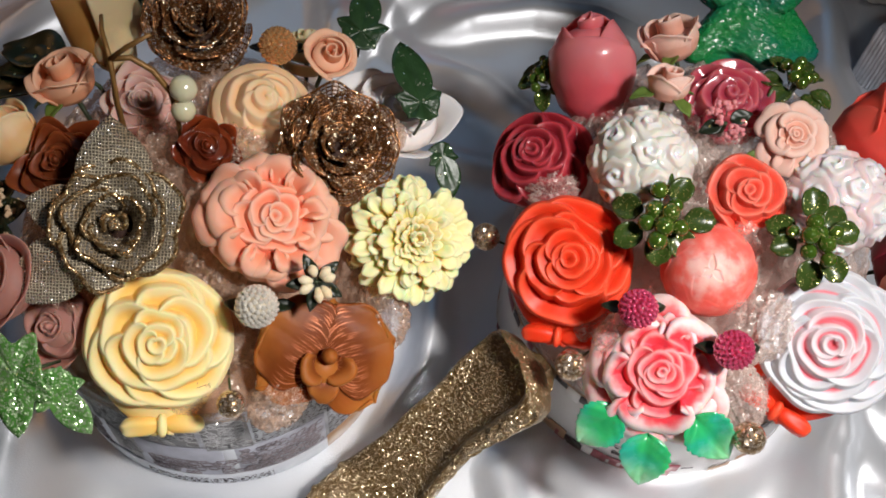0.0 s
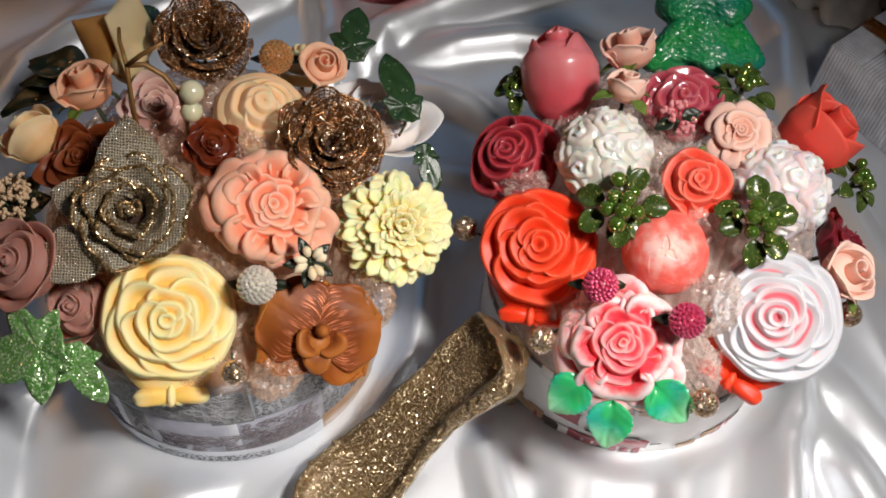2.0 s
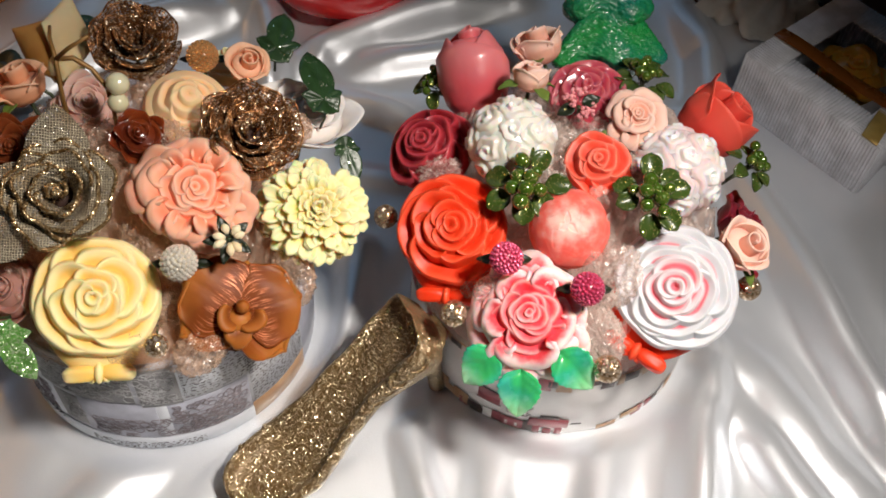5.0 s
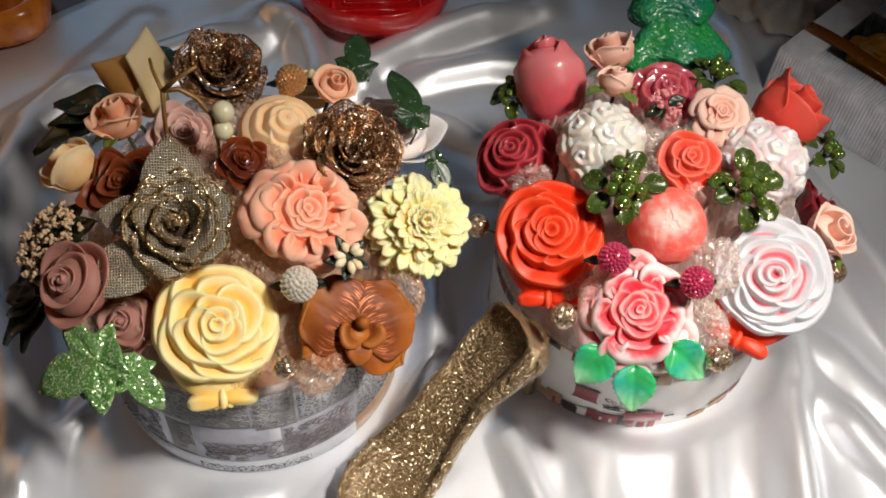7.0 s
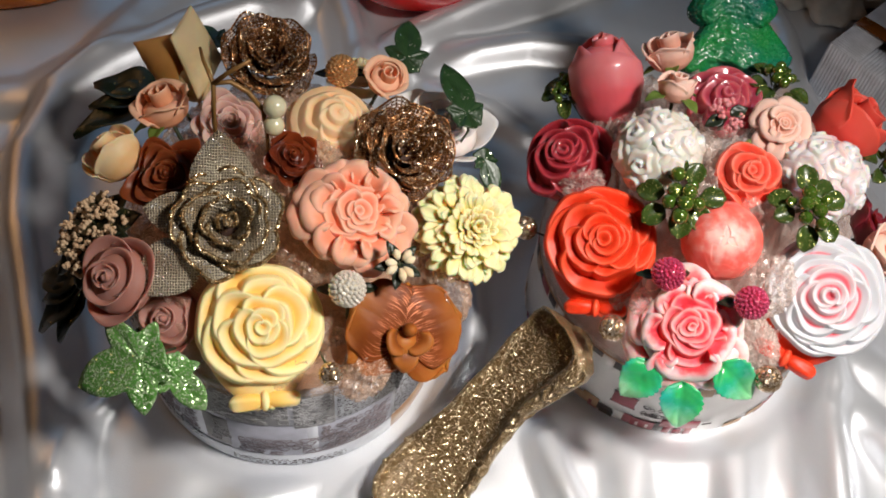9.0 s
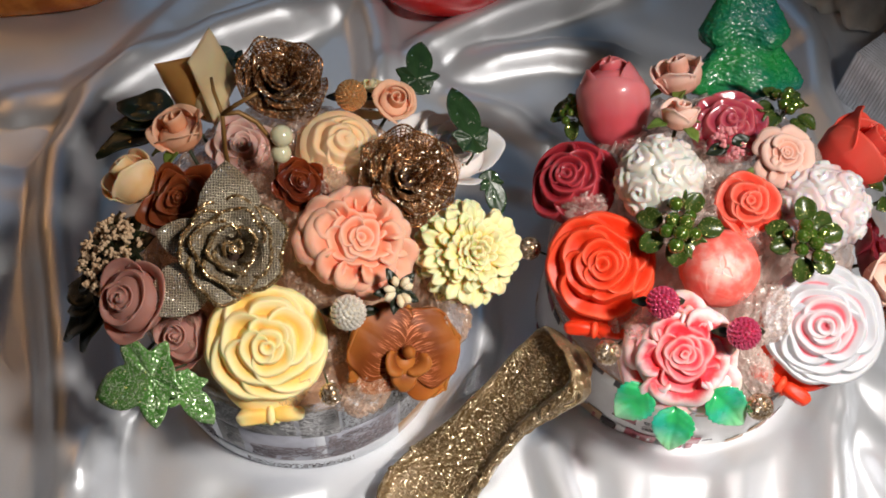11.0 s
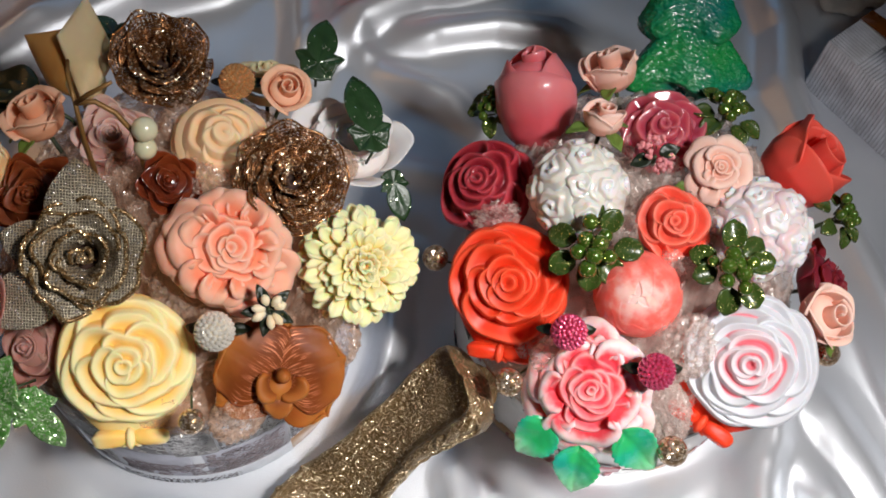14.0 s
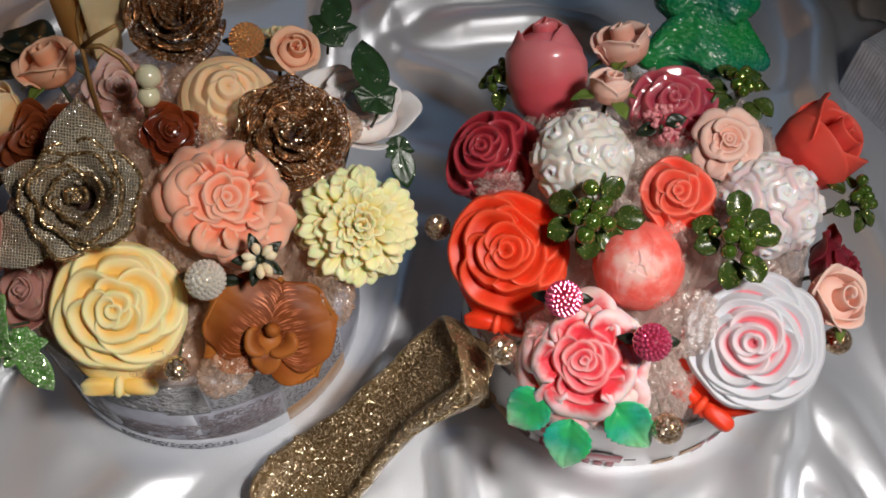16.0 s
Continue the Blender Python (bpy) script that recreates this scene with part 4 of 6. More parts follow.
def orchid(label, pos, normal, spin, R, mat):
    o = thing("soap_orchid", label, "soap flower", facing(pos, normal, spin))
    part("flower_body", Geo().lathe([(0.02, -0.5 * R), (0.4 * R, -0.5 * R), (0.55 * R, -0.25 * R), (0.3 * R, -0.1 * R), (0.01, -0.05 * R)], 18), mat, o)

    def blade(ang, long, wide, z, droop, name, bmat):
        rows, cols = 16, 41
        v, u = np.mgrid[0:rows, 0:cols]
        u, v = u / (cols - 1) * 2 - 1, v / (rows - 1)
        q = np.where(v > 0.5, (v - 0.5) / 0.5, (v - 0.5) / 0.5 * 0.98)
        w = wide * np.clip(1 - np.abs(q) ** 2.8, 0.003, 1) ** 0.42 * (1 + 0.05 * np.sin(v * 9 + ang))
        x, y = 0.03 * R + long * v * (1 - 0.10 * u ** 2), w * u
        zz = z + 0.07 * R * np.sin(v * 2.4) - droop * v ** 2 * R - 0.12 * np.abs(y) ** 2 / R + 0.07 * R * np.sin(v * 4 + u * 4 + ang) * v * np.abs(u) + 0.0012 * R * np.sin(u * 38) * np.sin(v * 3) ** 2
        a = radians(ang)
        p = np.stack([x * math.cos(a) - y * math.sin(a), x * math.sin(a) + y * math.cos(a), zz], -1)
        part(name, Geo().sheet(p, 0.0024, 0.5), bmat, o)

    for ang, far in ((90, 0.80), (212, 0.98), (328, 0.98)):
        blade(ang, far * R, 0.44 * R, -0.17 * R, 0.07, "sepal", M_COPPERCLEAR)
    for ang in (24, 156):
        blade(ang, 1.0 * R, 0.66 * R, -0.06 * R, 0.05, "petal", mat)
    part("throat", Geo().ball((0, -0.16 * R, -0.04 * R), 0.25 * R, 12, (1, 1, 0.6)), M_COPPERCLEAR, o)
    g = Geo().ball((0, 0.08 * R, 0.16 * R), 0.12 * R, 10, (1, 1, 1.2))
    part("column", g, mat, o)
    for s in (-1, 1):
        q = petal(-math.pi / 2 + s * 1.0, 0.85, 0.10 * R, 0.32 * R, -0.05 * R, 0.20 * R, 0.07 * R, 0.05, 0, 0, 7, 9)
        part("lip_lobe", Geo().sheet(q, 0.0024), mat, o)
    q = petal(-math.pi / 2, 0.75, 0.08 * R, 0.50 * R, 0.0, 0.10 * R, 0.10 * R, 0, 0.05 * R, 0.3, 8, 9)
    part("lip", Geo().sheet(q, 0.0026), mat, o)
    stem(o, -0.45 * R)
    return o


def net(p, r):
    """Thin wires along the rows and columns of a grid of points."""
    g = Geo()
    for i in range(0, p.shape[0]):
        g.tube(p[i], r, 3)
    for j in range(p.shape[1]):
        g.tube(p[:, j], r, 3)
    return g


def mesh_rose(label, pos, normal, spin, R, seed, woven=False):
    """A rose of wire net, or of woven burlap with a glittering edge."""
    o = thing("burlap_rose" if woven else "mesh_rose", label, "artificial flower", facing(pos, normal, spin))
    rng = random.Random(seed)
    part("flower_body", Geo().lathe([(0.002, -0.95 * R), (0.16 * R, -0.9 * R), (0.34 * R, -0.66 * R), (0.2 * R, -0.55 * R), (0.002, -0.52 * R)], 16), M_DARKMESH, o)
    spots = []
    rings = ((1, 0.16, 0.04), (3, 0.44, 0.10), (4, 0.74, 0.0), (5, 1.04, -0.18)) if woven else ((1, 0.16, -0.05), (2, 0.36, 0.0), (3, 0.62, -0.02), (4, 0.86, -0.08), (4, 1.04, -0.22))
    for n, rim, top in rings:
        s = rng.random() * 6
        for j in range(n):
            q = petal(s + j * 6.283 / n, 2.6 if n == 1 else 1.35 * math.pi / n * (1.1 if n > 2 else 0.9), R * rim * (0.62 if woven else 0.5), R * rim * rng.uniform(0.92, 1.05), -R * 0.60 - 0.08 * R * rim, R * (top + rng.uniform(-0.06, 0.05)),
                      (0.14 if woven else 0.08) * R * (0.3 + rim), 0.12 if n > 1 else 0.3, (0.12 if woven else 0.13) * R, 0, (11 if woven else 12), (17 if woven else 21), rng.random() * 9, 0.7)
            spots.append(q[(-3 if woven else 2):])
            if woven:
                b = part("petal", Geo().sheet(q, 0.0009), M_BURLAP, o)
            else:
                b = part("petal", net(q, 0.00036), M_GOLDMESH, o)
                part("net_backing", Geo().sheet(q - np.array([0, 0, 0.0006]), 0.0003), M_NETFILL, b)
            part("rim_wire", Geo().tube(q[-1], 0.0011 if woven else 0.0006, 5), M_GOLDEDGE if woven else M_GOLDMESH, b, "glittering gold edge")
    grains(o, np.concatenate([q.reshape(-1, 3) for q in spots]), 170 if woven else 460, 0.00052, seed, M_GRAINGOLD if not woven else M_GRAIN)
    if woven:
        for k in range(5):
            part("centre_bead", Geo().ball((0.06 * R * math.cos(k * 1.3), 0.06 * R * math.sin(k * 1.3), 0.02 * R + 0.03 * R * (k % 2)), 0.065 * R, 7), M_GRAINGOLD, o)
    stem(o, -0.6 * R)
    return o


M_NETFILL = material("fine_brown_net", (0.17, 0.062, 0.020), 0.3, metal=0.3, alpha=0.24, glitter=0.07, gscale=1200, gcolour=(0.95, 0.80, 0.62))


# ---- the room, kept plain: an unseen shell ----
def slab(name, lo, hi, mat, label="", category=""):
    ob = part(name, Geo().box(lo, hi), mat, None, label, smooth=False)
    return tagged(ob, label, category, kind="structure")


slab("floor", (-2.3, -2.3, -0.80), (2.3, 2.3, -0.75), M_FLOOR, "brown boarded floor of the room", "floor")
# Ceiling and walls are brown to darken what the satin mirrors.
slab("ceiling", (-2.3, -2.3, 1.75), (2.3, 2.3, 1.80), M_CEIL, "unseen brown painted ceiling that closes the room", "ceiling")
slab("wall_west", (-2.3, -2.2, -0.75), (-2.2, 2.2, 1.75), M_WALL, "unseen brown painted wall that closes the room", "wall")
slab("wall_east", (2.2, -2.2, -0.75), (2.3, 2.2, 1.75), M_WALL, "unseen brown painted wall that closes the room", "wall")
slab("wall_south", (-2.3, -2.3, -0.75), (2.3, -2.2, 1.75), M_WALL, "unseen brown painted wall that closes the room", "wall")
slab("wall_north", (-2.3, 2.2, -0.75), (2.3, 2.3, 1.75), M_WALL, "unseen brown painted wall behind the table", "wall")

table = thing("table", "dark reddish-brown wooden table under a satin cloth", "table", Matrix.Translation((0.05, 0.35, -0.75)))
part("tabletop", Geo().box((-0.85, -0.70, 0.715), (0.85, 0.55, 0.7500)), M_WOOD, table, smooth=False)
for sx in (-0.78, 0.74):
    for sy in (-0.63, 0.44):
        part("leg", Geo().box((sx, sy, 0), (sx + 0.05, sy + 0.05, 0.715)), M_WOOD, table, smooth=False)


# ---- the satin cloth ----
FOLDS = []


def fold(crest, high, wide):
    """A fold of the satin along its crest line on the table, with its height and half width."""
    FOLDS.append((crest, high, wide))


fold([(-0.209, 0.06), (-0.212, 0.142), (-0.23, 0.23), (-0.25, 0.309), (-0.256, 0.371), (-0.239, 0.418), (-0.209, 0.449), (-0.162, 0.488), (-0.114, 0.506), (-0.075, 0.53)], 0.024, 0.017)
fold([(-0.045, 0.40), (-0.043, 0.478), (-0.051, 0.52), (-0.075, 0.545)], 0.022, 0.013)
fold([(-0.037, 0.435), (-0.008, 0.475), (0.028, 0.497), (0.08, 0.522), (0.14, 0.545)], 0.020, 0.014)
fold([(0.0, 0.455), (0.044, 0.468), (0.086, 0.475), (0.129, 0.470), (0.166, 0.450)], 0.014, 0.013)
fold([(-0.003, 0.440), (0.022, 0.427), (0.052, 0.412), (0.075, 0.39)], 0.013, 0.010)
fold([(0.02, 0.36), (0.044, 0.352), (0.075, 0.345)], 0.004, 0.008)
fold([(0.236, 0.215), (0.231, 0.195), (0.220, 0.154), (0.213, 0.119), (0.206, 0.085), (0.20, 0.04)], 0.022, 0.0125)
fold([(0.236, 0.195), (0.256, 0.158), (0.278, 0.113), (0.30, 0.06)], 0.011, 0.012)
fold([(0.24, 0.24), (0.262, 0.205), (0.292, 0.15), (0.33, 0.09)], 0.008, 0.014)
fold([(0.275, 0.535), (0.286, 0.473), (0.280, 0.432), (0.288, 0.385), (0.290, 0.345), (0.306, 0.291), (0.32, 0.222), (0.345, 0.13)], 0.020, 0.014)
fold([(0.262, 0.42), (0.255, 0.36), (0.268, 0.30)], 0.008, 0.010)
fold([(-0.075, 0.10), (-0.052, 0.132), (-0.026, 0.161), (-0.003, 0.182), (0.013, 0.209), (0.021, 0.24), (0.024, 0.29)], 0.017, 0.010)
fold([(0.052, 0.178), (0.060, 0.141), (0.068, 0.11), (0.074, 0.06), (0.078, 0.0)], 0.015, 0.009)
fold([(0.105, 0.158), (0.100, 0.125), (0.104, 0.08), (0.112, 0.0)], 0.007, 0.011)
fold([(0.168, 0.158), (0.160, 0.120), (0.152, 0.07), (0.150, 0.0)], 0.008, 0.010)
fold([(-0.095, 0.148), (-0.118, 0.115), (-0.135, 0.07), (-0.14, 0.0)], 0.006, 0.012)
fold([(-0.02, 0.125), (0.0, 0.09), (0.012, 0.04), (0.016, -0.02)], 0.008, 0.010)
fold([(-0.206, 0.148), (-0.197, 0.187), (-0.178, 0.214)], 0.008, 0.006)
fold([(-0.30, 0.425), (-0.264, 0.432), (-0.227, 0.461), (-0.175, 0.543)], 0.012, 0.016)
fold([(0.34, 0.45), (0.40, 0.35), (0.46, 0.2)], 0.014, 0.02)
fold([(-0.30, 0.35), (-0.32, 0.2), (-0.30, 0.05)], 0.014, 0.022)
fold([(-0.15, 0.10), (-0.05, 0.05), (0.05, 0.03)], 0.007, 0.025)


def near_line(x, y, line):
    best = np.full(x.shape, 9.0)
    run, at = np.zeros(x.shape), 0.0
    for (ax, ay), (bx, by) in zip(line, line[1:]):
        dx, dy = bx - ax, by - ay
        n = math.hypot(dx, dy)
        t = np.clip(((x - ax) * dx + (y - ay) * dy) / (n * n), 0, 1)
        d = np.hypot(x - ax - t * dx, y - ay - t * dy)
        run = np.where(d < best, at + t * n, run)
        best = np.minimum(best, d)
        at += n
    return best, run, at


def cloth_height(x, y):
    z = 0.004 + 0.003 * np.sin(x * 19 + 1.3 * np.sin(y * 11)) * np.cos(y * 15 + 0.7) + 0.0009 * np.sin(x * 47 + y * 33) * np.sin(y * 41 - x * 17) + 0.0004 * np.sin(x * 92 - y * 63 + 2 * np.sin(y * 23)) * np.sin(y * 37 + x * 29)
    for line, high, wide in FOLDS:
        d, run, full = near_line(x, y, line)
        ends = np.clip(run / 0.05, 0.15, 1) * np.clip((full - run) / 0.05, 0.15, 1)
        q = d / wide
        z = z + high * (0.35 + 0.65 * ends) * np.exp(-(0.45 * q ** 2 + 0.55 * np.minimum(q, 3) ** 4)) - 0.10 * high * np.exp(-((q - 2.2) ** 2) * 1.4)
    d, run, full = near_line(x, y, [(-0.055, 0.122), (-0.014, 0.153), (0.024, 0.182), (0.06, 0.2)])
    k = np.clip((d - 0.018) / 0.014, 0, 1)
    z = z * (0.12 + 0.88 * k * k * (3 - 2 * k))
    for c in (BOX_L, BOX_R):
        d = np.hypot(x - c.x, y - c.y)
        k = np.clip((d - BOX_RADIUS - 0.002) / 0.02, 0, 1)
        z = z * k * k * (3 - 2 * k)
    return z


def cloth():
    nx, ny = 430, 380
    s, t = np.meshgrid(np.linspace(0, 1, nx), np.linspace(0, 1, ny))
    x = -0.56 + 1.12 * s
    edge = np.interp(x, [-0.56, -0.40, -0.27, -0.22, -0.12, 0.0, 0.2, 0.255, 0.30, 0.36, 0.56], [0.46, 0.51, 0.545, 0.58, 0.66, 0.72, 0.68, 0.575, 0.535, 0.51, 0.50])
    y = -0.20 + (edge + 0.20) * t
    z = np.maximum(cloth_height(x, y), 0.0008)
    z = np.where(t > 0.985, z * (1 - t) / 0.015, z)
    p = np.stack([x, y, z], -1)
    ob = part("satin_cloth", Geo().sheet(p, 0.0006), M_SATIN, None)
    return tagged(ob, "crumpled shiny white satin cloth laid over the table", "cloth")


cloth()


# ---- the two gift boxes ----
def arc_patch(parent, name, c, r, a0, a1, z0, z1, mat, label="", off=0.0004):
    n = max(2, int(abs(a1 - a0) / 4) + 1)
    a = np.radians(np.linspace(a0, a1, n))
    p = np.stack([np.stack([(r + off) * np.cos(a), (r + off) * np.sin(a), np.full(n, z)], -1) for z in (z0, z1)])
    return part(name, Geo().sheet(p[:, ::-1] * np.array([1, 1, 1]), 0.0003), mat, parent, label, smooth=True)


def gift_box(label, c, mat, H):
    o = thing("gift_box", label, "box", Matrix.Translation((c.x, c.y, 0.0014)))
    R, w = BOX_RADIUS, 0.002
    prof = [(0.001, 0.0), (R - 0.001, 0.0), (R, 0.001), (R, H - 0.0015), (R - 0.0006, H), (R - w, H), (R - w, 0.003), (0.001, 0.003)]
    part("side_wall", Geo().lathe(prof, 96), mat, o)
    return o


box_left = gift_box("round grey patchwork-printed card gift box on the satin", BOX_L, M_CARDG, GREY_HIGH)
box_right = gift_box("round white card gift box printed with small furniture", BOX_R, M_CARDW, BOX_HIGH)


def lace(parent, a0, a1, z0, z1, mat, seed, big=0.006):
    """Printed lace: thin rings and dots lying on the card."""
    g = Geo()
    rng = random.Random(seed)
    R = BOX_RADIUS + 0.0008
    n = int(abs(a1 - a0) * math.pi / 180 * BOX_RADIUS * (z1 - z0) / (big * big) * 3.0)
    for _ in range(n):
        a, z, s = radians(rng.uniform(a0, a1)), rng.uniform(z0, z1), big * rng.uniform(0.25, 0.55)
        k = 11
        pts = []
        for q in range(k + 1):
            b = q / k * 6.283 * rng.choice((0.9, 1.0))
            zz = min(z1, max(z0, z + s * math.sin(b)))
            pts.append((R * math.cos(a + s * math.cos(b) / R), R * math.sin(a + s * math.cos(b) / R), zz))
        g.tube(pts, 0.00020, 3)
    tagged(part("lace_print", g, mat, parent), kind="stuff")


def scribble(parent, a0, a1, z0, z1, mat, seed, lines=7):
    """Printed rows of unreadable handwriting: short dark bars."""
    g = Geo()
    rng = random.Random(seed)
    R = BOX_RADIUS + 0.0008
    for i in range(lines):
        z = z0 + (z1 - z0) * (i + 0.5) / lines
        a = a0
        while a < a1:
            b = min(a1, a + rng.uniform(0.5, 2.2))
            h = rng.uniform(0.0001, 0.0003)
            g.tube([(R * math.cos(radians(q)), R * math.sin(radians(q)), z + rng.uniform(-0.0007, 0.0007)) for q in np.linspace(a, b, 4)], h, 3)
            a = b + rng.uniform(0.4, 1.6)
    tagged(part("script_print", g, mat, parent), kind="stuff")


H = BOX_HIGH
K = GREY_HIGH / BOX_HIGH
PATCHES = [(-150, -122, 0.012, 0.050, M_CARDPALE), (-122, -112, 0.012, 0.034, M_CARDDARK), (-112, -84, 0.010, 0.036, M_CARDMID), (-126, -90, 0.037, 0.060, M_CARDDARK), (-88, -74, 0.034, 0.060, M_CARDDARK),
           (-84, -80, 0.010, 0.034, M_CARDPALE), (-80, -50, 0.010, 0.034, M_CARDMID), (-74, -44, 0.035, 0.060, M_CARDPALE), (-50, -20, 0.012, 0.060, M_CARDPALE), (-152, -50, 0.0006, 0.0095, M_CARDPALE),
           (-20, 20, 0.01, 0.055, M_CARDMID), (20, 70, 0.005, 0.06, M_CARDPALE), (70, 120, 0.01, 0.05, M_CARDMID), (120, 170, 0.005, 0.06, M_CARDPALE), (170, 208, 0.01, 0.055, M_CARDMID), (-50, -20, 0.0006, 0.0115, M_INKT)]
for k, (a0, a1, z0, z1, mt) in enumerate(PATCHES):
    arc_patch(box_left, "printed_patch", BOX_L, BOX_RADIUS, a0, a1, K * z0, K * z1, mt, off=0.0003 + 0.00006 * (k % 5))
lace(box_left, -124, -90, K * 0.038, K * 0.058, M_LINEP, 1)
lace(box_left, -108, -62, K * 0.011, K * 0.024, M_LINEM, 2)
lace(box_left, -148, -126, K * 0.014, K * 0.034, M_LINEM, 3)
lace(box_left, -118, -113, K * 0.014, K * 0.032, M_LINEP, 4)
scribble(box_left, -73, -45, K * 0.036, K * 0.059, M_LINE, 5, 13)
scribble(box_left, -49, -21, K * 0.013, K * 0.059, M_LINE, 6, 24)
scribble(box_left, -112, -70, K * 0.001, K * 0.006, M_LINE, 7, 4)
lace(box_left, -78, -52, K * 0.012, K * 0.032, M_LINEM, 14)
lace(box_left, -88, -75, K * 0.036, K * 0.058, M_LINEP, 15)
scribble(box_left, -152, -124, K * 0.006, K * 0.014, M_LINE, 8, 3)

arc_patch(box_right, "rim_band", BOX_R, BOX_RADIUS, -179.9, 179.9, H - 0.007, H - 0.0008, M_INKT, "printed dark border under the rim")
rng = random.Random(12)
a = -178
while a < 178:
    w = rng.uniform(2.5, 7)
    arc_patch(box_right, "printed_motif", BOX_R, BOX_RADIUS, a, a + w, H - 0.007 + rng.uniform(-0.006, 0.001), H - 0.0012 - rng.uniform(0, 0.002), rng.choice((M_INKB, M_INKB, M_INKT, M_INKR, M_CARDW)), off=0.0007)
    a += w * rng.uniform(0.8, 1.3)
a = -178
while a < 178:
    w = rng.uniform(2.5, 6)
    if not -104 < a < -62:
        arc_patch(box_right, "printed_motif", BOX_R, BOX_RADIUS, a, a + w, 0.001 + rng.uniform(0, 0.002), 0.006 + rng.uniform(0, 0.006), rng.choice((M_INKT, M_INKT, M_INKR, M_INKB, M_CARDW)), off=0.0006)
    a += w * rng.uniform(1.0, 1.5)


def motif(a0, a1, z0, z1, mt):
    arc_patch(box_right, "printed_motif", BOX_R, BOX_RADIUS, a0, a1, z0, z1, mt, off=0.0007)


motif(-124, -115, 0.020, 0.032, M_INKR)
motif(-124.5, -114.5, 0.0315, 0.0325, M_INKB)
motif(-124.5, -114.5, 0.0195, 0.0205, M_INKB)
lace(box_right, -111, -103, 0.017, 0.028, M_INKB, 9, 0.004)
for a0, a1, z0, z1, mt in ((-114, -105, 0.002, 0.011, M_INKR), (-112, -107, 0.003, 0.007, M_CARDW), (-103, -88, 0.008, 0.017, M_INKR), (-101, -98.5, 0.001, 0.008, M_INKR), (-92.5, -90, 0.001, 0.008, M_INKR), (-97, -94, 0.001, 0.006, M_INKR), (-99, -92, 0.017, 0.020, M_INKB),
                           (-87, -83, 0.012, 0.0128, M_INKB), (-128, -122, 0.003, 0.010, M_INKB), (-135, -128, 0.003, 0.013, M_INKT), (-150, -138, 0.004, 0.015, M_INKT), (-76, -68, 0.002, 0.006, M_INKT), (-66, -58, 0.005, 0.010, M_INKT)):
    motif(a0, a1, z0, z1, mt)


# ---- lining and tulle under the flowers ----
def mound(c, label, mat, rim, top):
    """Padding that fills a box up to its rim and domes in the middle."""
    prof = [(0.002, 0.02), (0.079, 0.02), (0.0800, rim - 0.012)] + [(r, rim - 0.004 + (top - rim + 0.004) * k) for r, k in ((0.077, 0.0), (0.070, 0.21), (0.058, 0.47), (0.042, 0.74), (0.02, 0.95), (0.001, 1.0))]
    o = part("lining", Geo().lathe(prof, 40, wob=lambda x, i: 1 + 0.03 * math.sin(5 * x + i) * (2 < i < 8)), mat)
    o.matrix_basis = Matrix.Translation((c.x, c.y, 0))
    return tagged(o, label, "box lining")


mound(BOX_L, "peach padding that fills the grey gift box", M_FOAMBASEP, GREY_HIGH, 0.104)
mound(BOX_R, "blush padding that fills the white gift box", M_FOAMBASEW, BOX_HIGH, 0.096)


def tulle(c, label, mat, seed, reach, fall, keep):
    """Crumpled net drawn over the padding, with pinched ruffles."""
    o = thing("tulle", label, "tulle", Matrix.Translation((c.x, c.y, 0)))
    n, m = 110, 190
    rr, aa = np.meshgrid(np.linspace(0.003, reach, n), np.linspace(0, 2 * math.pi, m), indexing="ij")
    x, y = rr * np.cos(aa), rr * np.sin(aa)
    z = 0.141 - 0.041 * (rr / 0.085) ** 2.4 + 0.026 * np.clip(y / 0.07, 0, 1) * (rr / 0.085) ** 1.5 - fall * np.clip((rr - 0.074) / 0.0135, 0, 1) ** 1.3
    h = np.array([[noise.fractal(Vector((float(a) * 95, float(b) * 95, seed)), 1.0, 2.2, 3) for a, b in zip(r1, r2)] for r1, r2 in zip(x, y)])
    f = np.abs(h)
    for kx, ky, kz, kr in keep:
        d = np.hypot(x + c.x - kx, y + c.y - ky) / kr
        z = np.minimum(z, kz - 0.5 * kr + 0.03 * np.clip(d - 1, 0, 9) ** 1.0 * 2)
    p = np.stack([x, y, z + 0.0085 * (1 - 3.0 * f) * np.clip((reach + 0.006 - rr) / 0.016, 0.6, 1)], -1)
    part("ruffled_sheet", Geo().surface(p), mat, o)
    p2 = np.stack([x * 0.97, y * 0.97, z - 0.004 + 0.007 * np.roll(h, 37, axis=1)], -1)
    part("inner_sheet", Geo().surface(p2), mat, o)
    grains(o, p[18:], 2600, 0.00048, int(seed), M_GRAIN)
    return o


tulle(BOX_L, "crumpled sheer peach tulle tucked between the flowers", M_TULLEP, 3.1, 0.0872, 0.013, ((-0.0945, 0.168, 0.115, 0.034), (-0.028, 0.170, 0.104, 0.030), (-0.049, 0.217, 0.150, 0.026)))
tulle(BOX_R, "crumpled sheer blush-white tulle tucked between the flowers", M_TULLEW, 8.4, 0.0868, 0.034, ((0.074, 0.212, 0.114, 0.032), (0.185, 0.174, 0.116, 0.031), (0.1125, 0.165, 0.110, 0.028), (0.131, 0.2025, 0.138, 0.019), (0.06, 0.27, 0.125, 0.024)))


